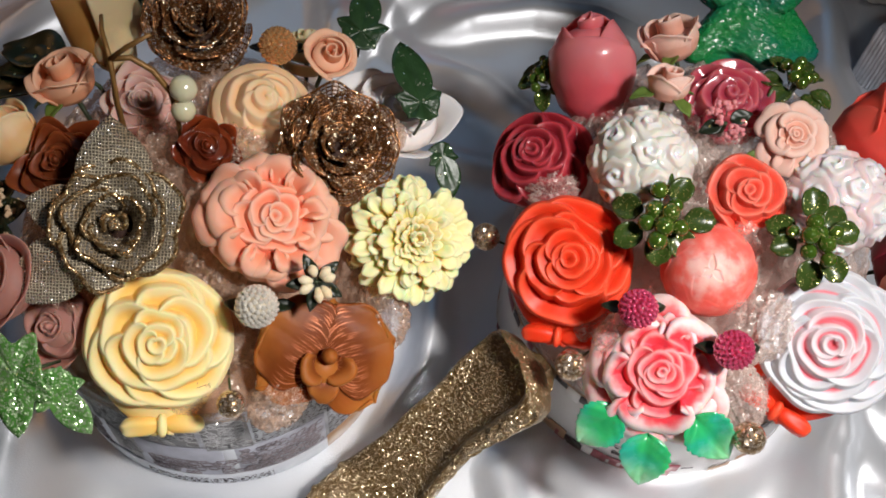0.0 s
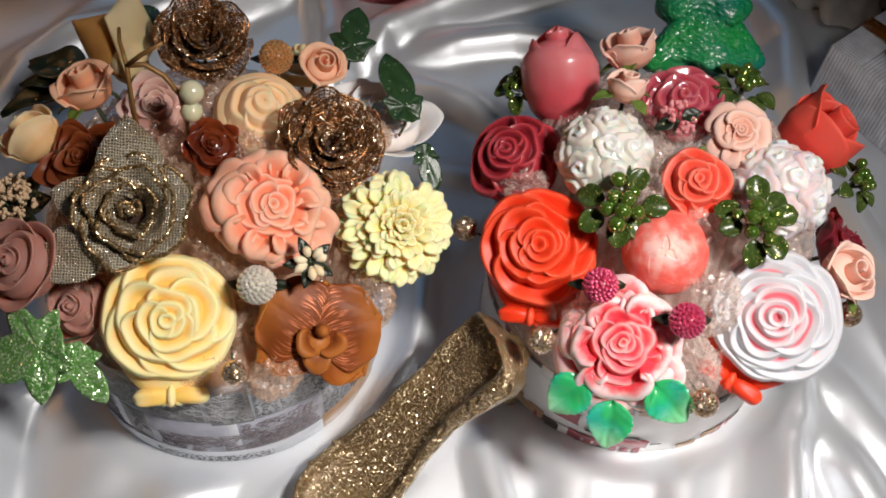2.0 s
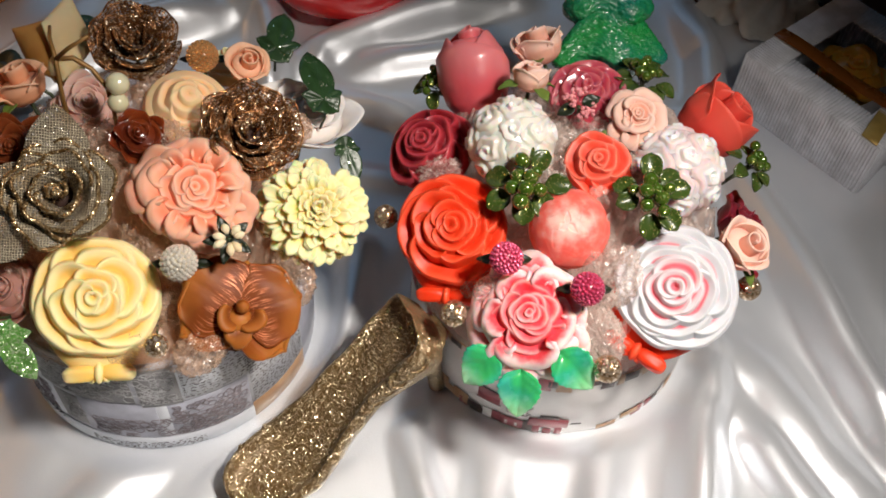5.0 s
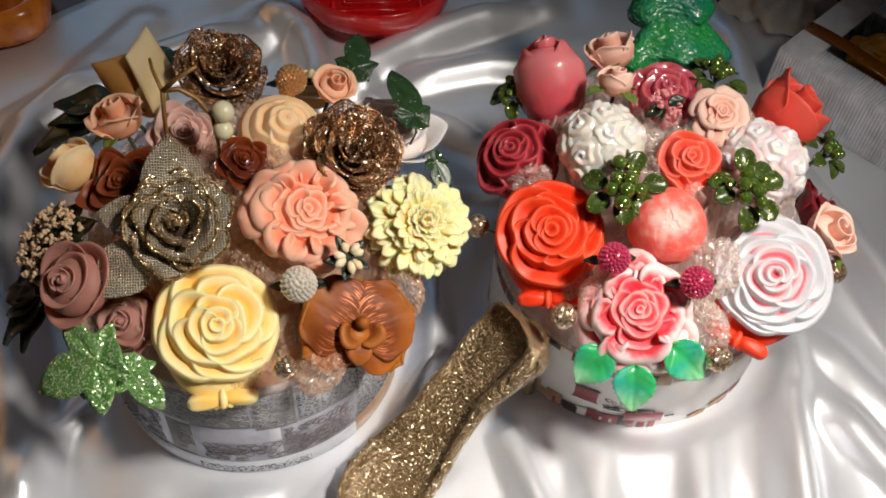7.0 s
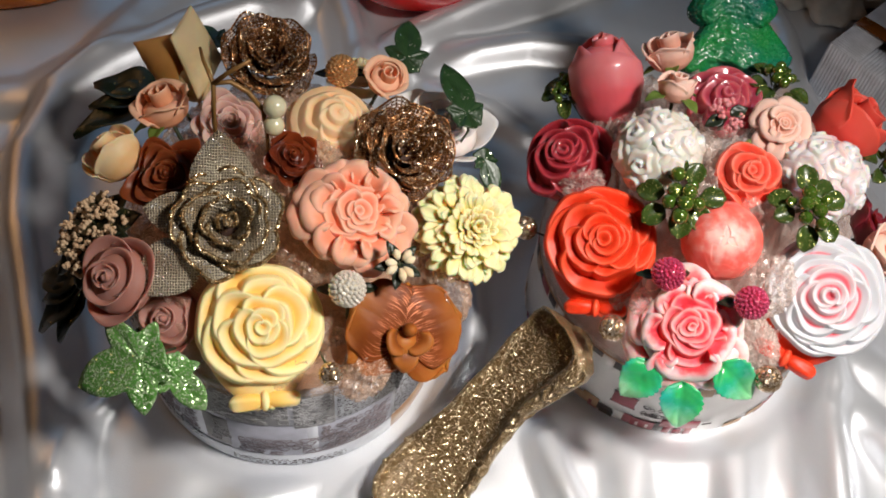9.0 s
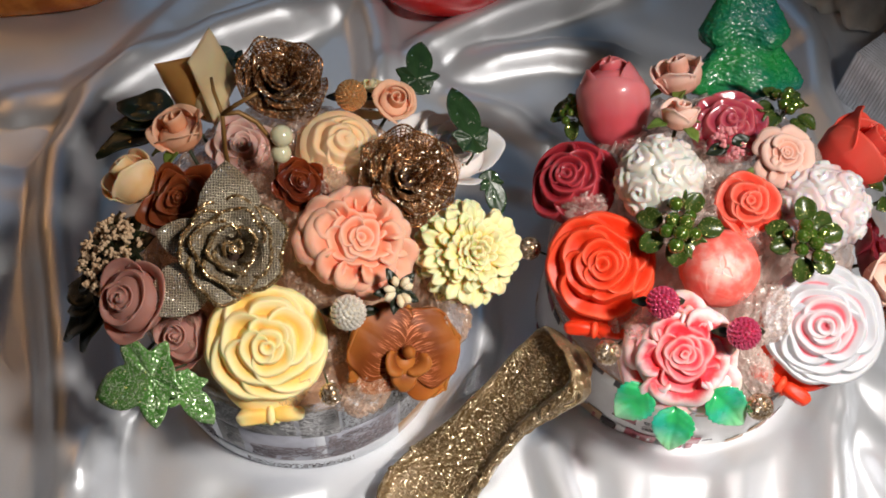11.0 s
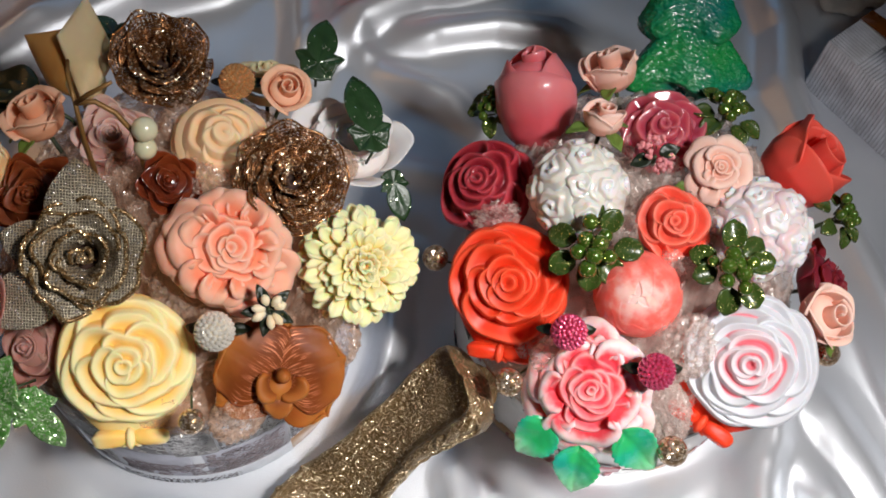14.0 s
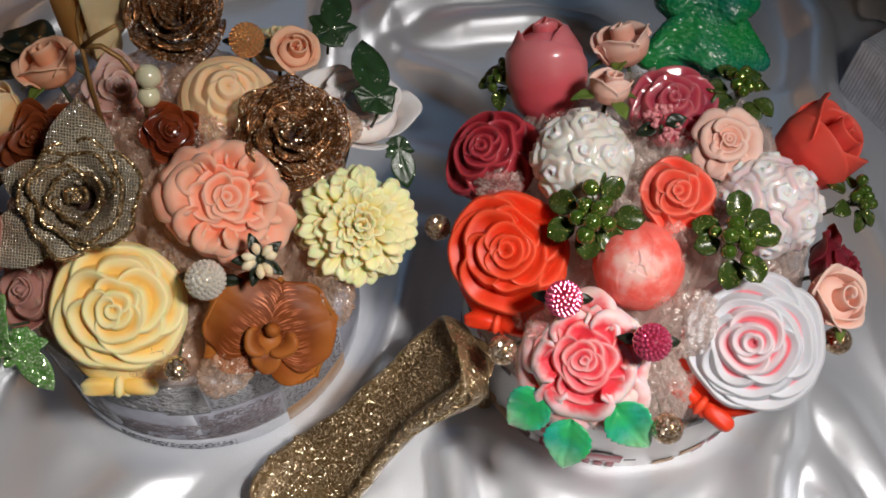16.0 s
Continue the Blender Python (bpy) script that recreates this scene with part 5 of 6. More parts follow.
def puff(pos, R, mat, label, seed):
    """A small bunched-up puff of tulle."""
    rows, cols = 34, 84
    v, u = np.mgrid[0:rows, 0:cols]
    a, q = u / (cols - 1) * 6.283, v / (rows - 1)
    h = np.array([[abs(noise.fractal(Vector((math.cos(b) * 2.3 * math.sin(1.9 * c2), math.sin(b) * 2.3 * math.sin(1.9 * c2), seed * 3.1 + 2.3 * math.cos(1.9 * c2))), 0.8, 2.3, 3)) for b, c2 in zip(r1, r2)] for r1, r2 in zip(a, q)])
    k = 1.12 - 0.75 * h
    r = R * np.sin(q * 1.9) * k
    p = np.stack([1.25 * r * np.cos(a), 0.95 * r * np.sin(a), R * 0.8 * np.cos(q * 1.9) * k], -1)
    ob = part("tulle_puff", Geo().surface(p), mat, None)
    ob.matrix_basis = facing(pos, outward(pos), seed * 47)
    return tagged(ob, label, "tulle", "tulle puffs")


for k, (pos, R) in enumerate((((0.071, 0.2560, 0.122), 0.010), ((0.098, 0.296, 0.130), 0.009), ((0.190, 0.275, 0.138), 0.010), ((0.130, 0.265, 0.142), 0.011), ((0.0995, 0.186, 0.111), 0.010), ((0.158, 0.190, 0.119), 0.013), ((0.150, 0.165, 0.102), 0.012), ((0.170, 0.242, 0.138), 0.011))):
    puff(pos, R, M_TULLEW, "bunched puff of sheer blush-white tulle", k)
for k, (pos, R) in enumerate((((-0.045, 0.243, 0.142), 0.010), ((-0.080, 0.292, 0.142), 0.010), ((-0.012, 0.225, 0.122), 0.010), ((-0.076, 0.210, 0.122), 0.011), ((-0.062, 0.184, 0.102), 0.009), ((-0.047, 0.162, 0.098), 0.012), ((-0.004, 0.198, 0.107), 0.012), ((-0.066, 0.256, 0.144), 0.011), ((-0.010, 0.270, 0.138), 0.011))):
    puff(pos, R, M_TULLEP, "bunched puff of sheer peach tulle", k)


# ---- flowers of the grey box ----
def at(pos, share=0.4):
    return outward(pos, share)


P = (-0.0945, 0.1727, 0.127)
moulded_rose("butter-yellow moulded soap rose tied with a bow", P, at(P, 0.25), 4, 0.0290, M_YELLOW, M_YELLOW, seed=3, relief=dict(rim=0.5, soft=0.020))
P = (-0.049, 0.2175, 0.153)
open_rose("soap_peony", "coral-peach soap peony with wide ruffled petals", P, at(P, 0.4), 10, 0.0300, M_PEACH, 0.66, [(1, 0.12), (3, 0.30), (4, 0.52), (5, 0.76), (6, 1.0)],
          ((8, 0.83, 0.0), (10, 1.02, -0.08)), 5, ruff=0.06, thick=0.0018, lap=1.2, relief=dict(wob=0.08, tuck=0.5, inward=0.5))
P = (0.0093, 0.2187, 0.137)
chrysanthemum("pale yellow soap chrysanthemum with many tongue petals", P, at(P, 0.35), 0, 0.0265, M_CHRYS)
P = (-0.0272, 0.1735, 0.112)
orchid("copper-brown soap orchid with shimmering streaks", P, at(P, 0.45), -6, 0.0302, M_COPPER)
bronze_ball("shiny bronze glitter bead between tulle and rose", (-0.0636, 0.151, 0.117), 0.0058)
studded_ball("cream rhinestone-studded ball beside the peony", (-0.0549, 0.1865, 0.134), 0.0086, M_STUDW, M_COREW, "rhinestone balls")
studded_ball("golden rhinestone-studded ball at the back", (-0.0546, 0.3065, 0.155), 0.0082, M_STUDG, M_COREG, "rhinestone balls")
P = (-0.0226, 0.2515, 0.160)
mesh_rose("dark gold glittering wire-mesh rose", P, at(P, 0.4), 20, 0.0222, 3)
P = (-0.0918, 0.3175, 0.160)
mesh_rose("dark gold glittering wire-mesh rose at the back", P, at(P, 0.42), 75, 0.0218, 8)
P = (-0.108, 0.2058, 0.163)
o = mesh_rose("silver-gold woven burlap rose with glitter edges", P, at(P, 0.25), 0, 0.0205, 4, woven=True)
leaf_part(o, M_BURLAP, 96, 0.006, 0.036, -0.006, "woven burlap leaf", 0.80, droop=-0.10, fold=-0.10)
leaf_part(o, M_BURLAP, 218, 0.017, 0.034, -0.010, "woven burlap leaf", 0.74, droop=0.30, fold=-0.25)
leaf_part(o, M_BURLAP, 168, 0.014, 0.024, -0.014, "woven burlap leaf", 0.80)
P = (-0.0786, 0.2482, 0.159)
layered_rose("soap_rose", "small clear brown soap rose", P, at(P, 0.4), 0, 0.0145, M_BROWNSOAP, [(3, 0.42), (4, 0.72), (5, 1.0)], 7, thick=0.0014, ruff=0.05)
P = (-0.0571, 0.2747, 0.160)
domed_rose("round apricot soap peony of closed petals", P, at(P, 0.5), 0, 0.0225, M_PEACHBALL, 4, "soap_peony", [(2, 0.22), (3, 0.42), (4, 0.66), (5, 0.97)], drop=0.80, inward=0.14, steep=1.8, deep=0.14, soft=0.03, wob=0.06)
P = (-0.0317, 0.3055, 0.150)
foam_rose("small peach foam rose with a green leaf", P, at(P, 0.5), 0.0085, M_FOAMPEACH, 9, "peach foam roses", 0.3, [(150, 0.8, 0.9)])
P = (-0.1424, 0.2803, 0.158)
foam_rose("peach foam rose with loose outer petals", P, (-0.30, 0.25, 0.9), 0.0112, M_FOAMPEACH, 11, "peach foam roses", 0.22, [(200, 0.6, 1.1), (-100, 0.7, 1.0)])
P = (-0.1656, 0.2581, 0.147)
foam_rose("peach foam rose lying at the edge", P, (-0.65, 0.35, 0.65), 0.0125, M_PEACHBALL, 12, "peach foam roses", 0.0)
P = (-0.1396, 0.2397, 0.158)
layered_rose("soap_rose", "dark brown soap rose with thin petals", P, at(P, 0.6), 0, 0.0195, M_DARKBROWN, [(2, 0.30), (3, 0.56), (4, 0.80), (5, 1.08)], 13, thick=0.0011, ruff=0.05, curl=0.10, point=0.10, peak=0.10, drop=0.22, deep=1.0)
P = (-0.1107, 0.278, 0.152)
layered_rose("soap_rose", "pale pink soap rose behind the pearls", P, at(P, 0.4), 0, 0.0195, M_PALEPINK, [(3, 0.32), (4, 0.55), (5, 0.8), (5, 1.03)], 14, thick=0.0016)
P = (-0.1652, 0.190, 0.145)
layered_rose("soap_rose", "mauve-brown soap rose with three wide petals", P, (-0.45, -0.35, 0.85), 0, 0.0212, M_MAUVE, [(2, 0.36), (2, 0.66), (3, 1.05)], 15, thick=0.0022, drop=0.25, deep=1.2, curl=0.12, hw=1.2)
P = (-0.143, 0.183, 0.118)
layered_rose("soap_rose", "mauve-brown soap rose half hidden by burlap", P, (-0.30, -0.45, 0.8), 40, 0.0190, M_MAUVE, [(2, 0.36), (3, 0.66), (3, 1.05)], 16, thick=0.0022, drop=0.35, deep=1.0, curl=0.1)
P = (0.001, 0.294, 0.136)
layered_rose("foam_flower", "white foam flower with broad pink-tinged petals", P, (0.2, 0.05, 0.95), 10, 0.0265, M_WHITEFOAM, [(2, 0.4), (3, 0.7), (5, 1.05)], 17, "", "foam flower", thick=0.0010, curl=0.10, drop=0.22, hw=1.1, tuck=0.02, point=0.0, peak=0.0)
P = (-0.044, 0.330, 0.140)
layered_rose("foam_flower", "cream foam flower behind the golden ball", P, (0.05, 0.4, 0.9), 0, 0.0185, M_IVORY, [(3, 0.45), (5, 1.05)], 18, "", "foam flower", thick=0.0012, curl=0.2)
o = thing("soap_lily", "ivory soap lily with one tan petal", "soap flower", facing((-0.132, 0.312, 0.140), (-0.05, -0.15, 0.98), 0))
def sail(parent, mat, label, corners, bulge):
    """A stiff petal between four corners, bellied along its middle, with a slightly rolled rim."""
    inv = parent.matrix_basis.inverted()
    a, b, c, d = (np.array(inv @ Vector(k)) for k in corners)
    v, u = np.mgrid[0:15, 0:15] / 14.0
    p = (1 - u)[..., None] * ((1 - v)[..., None] * a + v[..., None] * d) + u[..., None] * ((1 - v)[..., None] * b + v[..., None] * c)
    n = np.cross(b - a, d - a)
    n = n / np.linalg.norm(n) * (1 if n[2] > 0 else -1)
    mid = (a + b + c + d) / 4
    swell = 4 * u * (1 - u) * 4 * v * (1 - v)
    p = mid + (p - mid) * (1 + 0.10 * (1 - np.maximum(np.abs(2 * u - 1), np.abs(2 * v - 1)))[..., None]) + n * (bulge * swell + 0.10 * bulge * np.sin(5 * u + 3 * v))[..., None]
    part("petal", Geo().sheet(p, 0.0018), mat, parent, label)


sail(o, M_TAN, "tan petal", ((-0.150, 0.316, 0.134), (-0.135, 0.306, 0.138), (-0.139, 0.336, 0.153), (-0.1640, 0.3400, 0.142)), 0.004)
sail(o, M_IVORY, "ivory petal with a pointed tip", ((-0.1280, 0.2980, 0.142), (-0.1180, 0.3300, 0.141), (-0.1345, 0.3560, 0.153), (-0.1425, 0.3290, 0.156)), 0.005)
part("centre", Geo().ball((0, 0.003, -0.004), 0.010, 10), M_IVORY, o)
stem(o, -0.006, 0.05)

ivy("light green glitter-coated ivy leaf over the edge", (-0.1500, 0.160, 0.120), (-0.25, -0.55, 0.8), 108, 0.036, M_IVYGLIT, "glitter ivy leaves", 0.12, 0.72)
ivy("light green glitter-coated ivy leaf under another", (-0.136, 0.158, 0.112), (0.0, -0.6, 0.8), 215, 0.024, M_IVYGLIT, "glitter ivy leaves")
ivy("dark green ivy leaf standing up at the back", (-0.0184, 0.331, 0.140), (0.1, -0.25, 0.95), -8, 0.026, M_IVY, "dark ivy leaves")
ivy("dark green ivy leaf beside white petals", (0.0100, 0.284, 0.147), (0.35, -0.2, 0.9), 12, 0.0320, M_IVY, "dark ivy leaves", 0.12, 0.38)
ivy("small dark green ivy leaf hanging down", (0.021, 0.274, 0.121), (0.3, -0.35, 0.9), 200, 0.0200, M_IVY, "dark ivy leaves", 0.12, 0.42)
ivy("dark glossy ivy leaf behind the ivory tulip", (-0.122, 0.345, 0.140), (0.0, 0.0, 1), 40, 0.018, M_IVY, "dark ivy leaves")


def dark_sprig(label, pos, normal, spin, leaves, long):
    o = thing("leaf_sprig", label, "leaves", facing(pos, normal, spin), "dark leaf sprigs")
    for k in range(leaves):
        leaf_part(o, M_DARKLEAF, 180 + (k - (leaves - 1) / 2) * 24, 0.002, long * (1 - 0.16 * (k % 2)), -0.001 * k, "", 0.52, 0)
    part("stem", Geo().tube([(0, 0, 0), (0.012, 0, -0.012), (0.02, 0, -0.045)], 0.001), M_STEM, o)


dark_sprig("black-green leaf sprig with gold specks", (-0.148, 0.297, 0.148), (-0.1, 0.1, 1), -6, 3, 0.044)
dark_sprig("black-green leaf sprig at the outer edge", (-0.185, 0.216, 0.100), (-0.4, -0.1, 0.8), 20, 4, 0.036)
dark_sprig("black-green leaf sprig below the mauve rose", (-0.168, 0.180, 0.090), (-0.3, -0.5, 0.7), 60, 3, 0.018)


def blossom_spray(label, pos, normal, R, mat, count, bud, seed, leaves=5):
    """Many tiny blossoms on thin branching wires over dark leaves."""
    o = thing("blossom_spray", label, "artificial flowers", facing(pos, normal))
    rng = random.Random(seed)
    g, w = Geo(), Geo()
    for i in range(count):
        a, q = rng.random() * 6.283, R * math.sqrt(rng.random())
        z = -0.25 * R * (q / R) ** 2 + rng.uniform(-0.16, 0.12) * R
        c = (q * math.cos(a), q * math.sin(a), z)
        for _ in range(4):
            g.ball((c[0] + rng.uniform(-1, 1) * bud, c[1] + rng.uniform(-1, 1) * bud, c[2] + rng.uniform(-0.6, 0.6) * bud), bud * rng.uniform(0.55, 0.85), 5)
        if i % 3 == 0:
            w.tube([c, (c[0] * 0.4, c[1] * 0.4, -0.6 * R)], 0.0003, 3)
    tagged(part("blossoms", g, mat, o), kind="stuff")
    tagged(part("wires", w, M_STEM, o), kind="stuff")
    for k in range(leaves):
        leaf_part(o, M_DARKLEAF, k * 360 / leaves + 20, 0.002, R * 1.15, -0.30 * R, "black-green leaf", 0.65, 0, droop=0.1)
    stem(o, -0.5 * R, 0.05)
    return o


blossom_spray("spray of tiny cream blossoms on dark leaves", (-0.178, 0.222, 0.136), (-0.5, -0.1, 0.85), 0.021, M_SPRAY, 150, 0.0013, 4, 9)


def bud_pick(label, pos, normal, spin, R, mat, count, seed):
    o = thing("bud_pick", label, "artificial flower", facing(pos, normal, spin))
    rng = random.Random(seed)
    for i in range(count):
        a = i / count * 360 + rng.uniform(-12, 12)
        ra = radians(a)
        d0, d1 = R * rng.uniform(0.15, 0.3), R * rng.uniform(0.75, 1.0)
        lift = rng.uniform(0.1, 0.5) * R
        pts = [(q * math.cos(ra), q * math.sin(ra), lift * (q / R)) for q in np.linspace(d0, d1, 6)]
        part("bud", Geo().tube(pts, np.array([0.10, 0.17, 0.22, 0.24, 0.18, 0.04]) * R, 8), mat, o)
    for k in range(5):
        leaf_part(o, M_DARKLEAF, k * 72 + 30, 0.1 * R, R * 1.25, -0.12 * R, "black leaf", 0.45, droop=0.1)
    stem(o, -0.1 * R, 0.05)


P = (-0.0305, 0.192, 0.146)
bud_pick("cream flower buds with black leaves on a pick", P, at(P), 15, 0.0088, M_CREAMBUD, 7, 6)


def twig():
    o = thing("pearl_twig", "gold twig with two cream pearls", "twig")
    part("branch", Geo().tube([(-0.1160, 0.258, 0.130), (-0.1165, 0.264, 0.165), (-0.1145, 0.267, 0.188), (-0.1195, 0.280, 0.190), (-0.1215, 0.289, 0.189)], [0.0013, 0.0013, 0.0012, 0.0010, 0.0008], 6), M_WIRE, o)
    part("branch", Geo().tube([(-0.1145, 0.267, 0.188), (-0.107, 0.2675, 0.1945), (-0.0966, 0.269, 0.201)], [0.0012, 0.0011, 0.0008], 6), M_WIRE, o)
    part("branch", Geo().tube([(-0.1145, 0.267, 0.188), (-0.107, 0.269, 0.1870), (-0.099, 0.267, 0.1820), (-0.0925, 0.2625, 0.1740), (-0.0915, 0.259, 0.1600), (-0.093, 0.255, 0.125)], [0.0012, 0.0013, 0.0013, 0.0012, 0.0011, 0.0010], 6), M_WIRE, o)
    part("pearl", Geo().ball((-0.0870, 0.2622, 0.1770), 0.0057, 14), M_PEARL, o)
    part("pearl", Geo().ball((-0.0878, 0.2580, 0.1685), 0.0051, 14), M_PEARL, o)


twig()

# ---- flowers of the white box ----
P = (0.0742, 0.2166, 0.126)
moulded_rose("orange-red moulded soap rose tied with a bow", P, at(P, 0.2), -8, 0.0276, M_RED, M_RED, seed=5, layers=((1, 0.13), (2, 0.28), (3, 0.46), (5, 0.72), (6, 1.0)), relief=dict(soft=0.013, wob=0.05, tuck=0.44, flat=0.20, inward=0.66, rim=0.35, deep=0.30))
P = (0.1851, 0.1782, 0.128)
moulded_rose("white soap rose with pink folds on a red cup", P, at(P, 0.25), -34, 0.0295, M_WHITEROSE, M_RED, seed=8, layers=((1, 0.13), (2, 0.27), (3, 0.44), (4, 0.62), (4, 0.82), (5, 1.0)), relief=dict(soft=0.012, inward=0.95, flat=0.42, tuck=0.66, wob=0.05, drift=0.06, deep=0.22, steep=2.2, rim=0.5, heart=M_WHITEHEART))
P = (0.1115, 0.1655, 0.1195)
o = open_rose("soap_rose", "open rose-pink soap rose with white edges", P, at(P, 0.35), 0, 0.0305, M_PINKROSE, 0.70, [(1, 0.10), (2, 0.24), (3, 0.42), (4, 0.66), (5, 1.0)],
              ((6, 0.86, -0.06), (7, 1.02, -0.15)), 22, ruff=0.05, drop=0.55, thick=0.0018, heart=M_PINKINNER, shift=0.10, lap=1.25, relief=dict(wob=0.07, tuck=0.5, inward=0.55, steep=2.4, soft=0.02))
for x, y, z in ((0.0895, 0.1560, 0.087), (0.1090, 0.1405, 0.087), (0.1370, 0.1470, 0.099)):
    c = o.matrix_basis.inverted() @ Vector((x, y, z))
    leaf_part(o, M_LEAFSOAP, math.degrees(math.atan2(c.y, c.x)), math.hypot(c.x, c.y) - 0.0135, 0.024, c.z + 0.005, "moulded green soap leaf", 0.86, droop=0.30, fold=0.22, veins=0.017)
P = (0.1032, 0.2507, 0.160)
carnation_dome("pearl-white soap posy of small moulded roses", P, at(P, 0.4), 0, 0.0235, M_WHITEPEARL, 3)
P = (0.1923, 0.2344, 0.158)
carnation_dome("pink-tinged white soap posy of small moulded roses", P, at(P, 0.5), 40, 0.0245, M_WHITEPINK, 7)
P = (0.1475, 0.2345, 0.158)
domed_rose("small coral-red moulded soap rose", P, at(P, 0.4), 0, 0.0165, M_CORAL, 24)
P = (0.1309, 0.2025, 0.145)
ball_peony("soap_peony", "round pink soap peony, mottled white with a painted highlight", P, at(P, 0.2), 0, 0.0205, M_PINKBALL, 9, step=0.030, wob=0.04)
P = (0.0602, 0.2696, 0.134)
domed_rose("burgundy soap rose with curled petals", P, at(P, 0.55), 0, 0.0240, M_BURG, 25, layers=((1, 0.12), (2, 0.26), (3, 0.44), (4, 0.68), (5, 1.0)), drop=0.50, soft=0.018, wob=0.05, tuck=0.5)
rosebud("soap_tulip", "clear pink soap tulip with closed petals", (0.0905, 0.3130, 0.138), (-0.16, 0.66, 0.72), 0.0185, 0.050, M_TULIP, 5,
        ((170, 1.9, 1.02, 0.0, 0, 0.0), (75, 1.6, 0.96, 0.0, 0, 0.04), (-80, 1.6, 0.94, 0.0, 0, 0.04), (-15, 1.9, 0.86, 0.02, 0.0, 0.09)), 0.40, 0.52, 0.92)
rosebud("soap_tulip", "matte red soap tulip lying on its side", (0.2200, 0.2790, 0.137), (0.60, 0.20, 0.68), 0.0184, 0.037, M_REDTULIP, 6,
        ((180, 1.2, 1.0, 0.05, 0, 0.0), (75, 1.5, 0.92, 0.03, 0.0, 0.04), (-75, 1.2, 0.98, 0.13, 0.08, 0.05), (-140, 1.0, 0.95, 0.10, 0.0, 0.04), (0, 1.3, 0.86, 0.04, 0.0, 0.10)), 0.55, 0.86)
P = (0.1495, 0.2893, 0.157)
domed_rose("clear rose-pink soap rose, glossy and domed", P, at(P, 0.5), 0, 0.0205, M_DPINK, 26)
PALE = "pale pink foam roses"
P = (0.1267, 0.324, 0.150)
foam_rose("pale pink foam rose at the back", P, (-0.35, 0.55, 0.75), 0.0115, M_FOAMPINK, 27, PALE, 0.1, [(-80, 0.7, 0.9), (200, 0.8, 0.9)])
P = (0.1175, 0.2849, 0.164)
foam_rose("small pale pink foam rose with green leaves", P, (0.10, 0.40, 0.9), 0.0082, M_FOAMPINK, 28, PALE, 0.0, [(190, 0.8, 1.3), (-70, 0.8, 1.3), (20, 0.8, 1.2)])
P = (0.1709, 0.263, 0.160)
o = open_rose("foam_rose", "pale pink foam rose with open petals", P, at(P, 0.3), 0, 0.0158, M_FOAMPINK, 0.40, [(1, 0.20), (2, 0.50), (3, 1.0)], ((3, 0.74, 0.10), (5, 1.06, -0.04)), 29, lift=0.16, thick=0.0010)
tagged(o, category="foam flower", group=PALE)
for ang in (-65, 215):
    leaf_part(o, M_SEPAL, ang, 0.0135, 0.013, -0.007, "small green leaf", 0.7)
P = (0.2236, 0.2053, 0.124)
foam_rose("pale pink foam rose at the rim", P, (0.45, -0.15, 0.8), 0.0112, M_FOAMPINK, 30, PALE, 0.2, [(190, 0.6, 1.4), (-60, 0.8, 1.0)])
P = (0.243, 0.229, 0.112)
layered_rose("soap_rose", "dark burgundy soap carnation at the rim", P, (0.75, -0.1, 0.6), 0, 0.0225, M_DEEPBURG, [(3, 0.4), (5, 0.72), (7, 1.05)], 31, thick=0.0010, ruff=0.09, curl=0.15)
P = (0.112, 0.2262, 0.150)
berry_pick("green glitter berries with round leaves above the pink peony", P, at(P), 0, 0.0235, 3)
P = (0.172, 0.213, 0.157)
berry_pick("green glitter berries with round leaves above the white rose", P, at(P), 50, 0.0215, 4)
P = (0.0692, 0.3163, 0.131)
berry_pick("green glitter berries beside the clear pink tulip", P, (-0.5, 0.0, 0.85), 0, 0.0170, 5)
P = (0.183, 0.3018, 0.153)
berry_pick("green glitter berries below the soap tree", P, (0.1, 0.1, 0.95), 20, 0.0185, 6)
P = (0.2387, 0.2544, 0.135)
berry_pick("green glitter berries below the red tulip", P, (0.5, -0.1, 0.85), 0, 0.0165, 7)
studded_ball("magenta rhinestone-studded ball by the red rose", (0.1013, 0.190, 0.134), 0.0080, M_STUDM, M_COREM, "rhinestone balls")
studded_ball("magenta rhinestone-studded ball by the white rose", (0.1390, 0.1722, 0.134), 0.0080, M_STUDM, M_COREM, "rhinestone balls")
bronze_ball("bronze bead at the outer edge of the white box", (0.0426, 0.2445, 0.098), 0.0066)
bronze_ball("bronze bead beside the gold shoe", (0.0769, 0.1765, 0.106), 0.0068)
bronze_ball("bronze bead below the pink rose", (0.1503, 0.1455, 0.105), 0.0070)
bronze_ball("bronze bead beside the white rose", (0.233, 0.198, 0.098), 0.0066)
P = (0.1404, 0.266, 0.164)
blossom_spray("small spray of pink buds with black leaves", P, at(P), 0.0085, M_PINKBUD, 16, 0.0016, 8, 2)


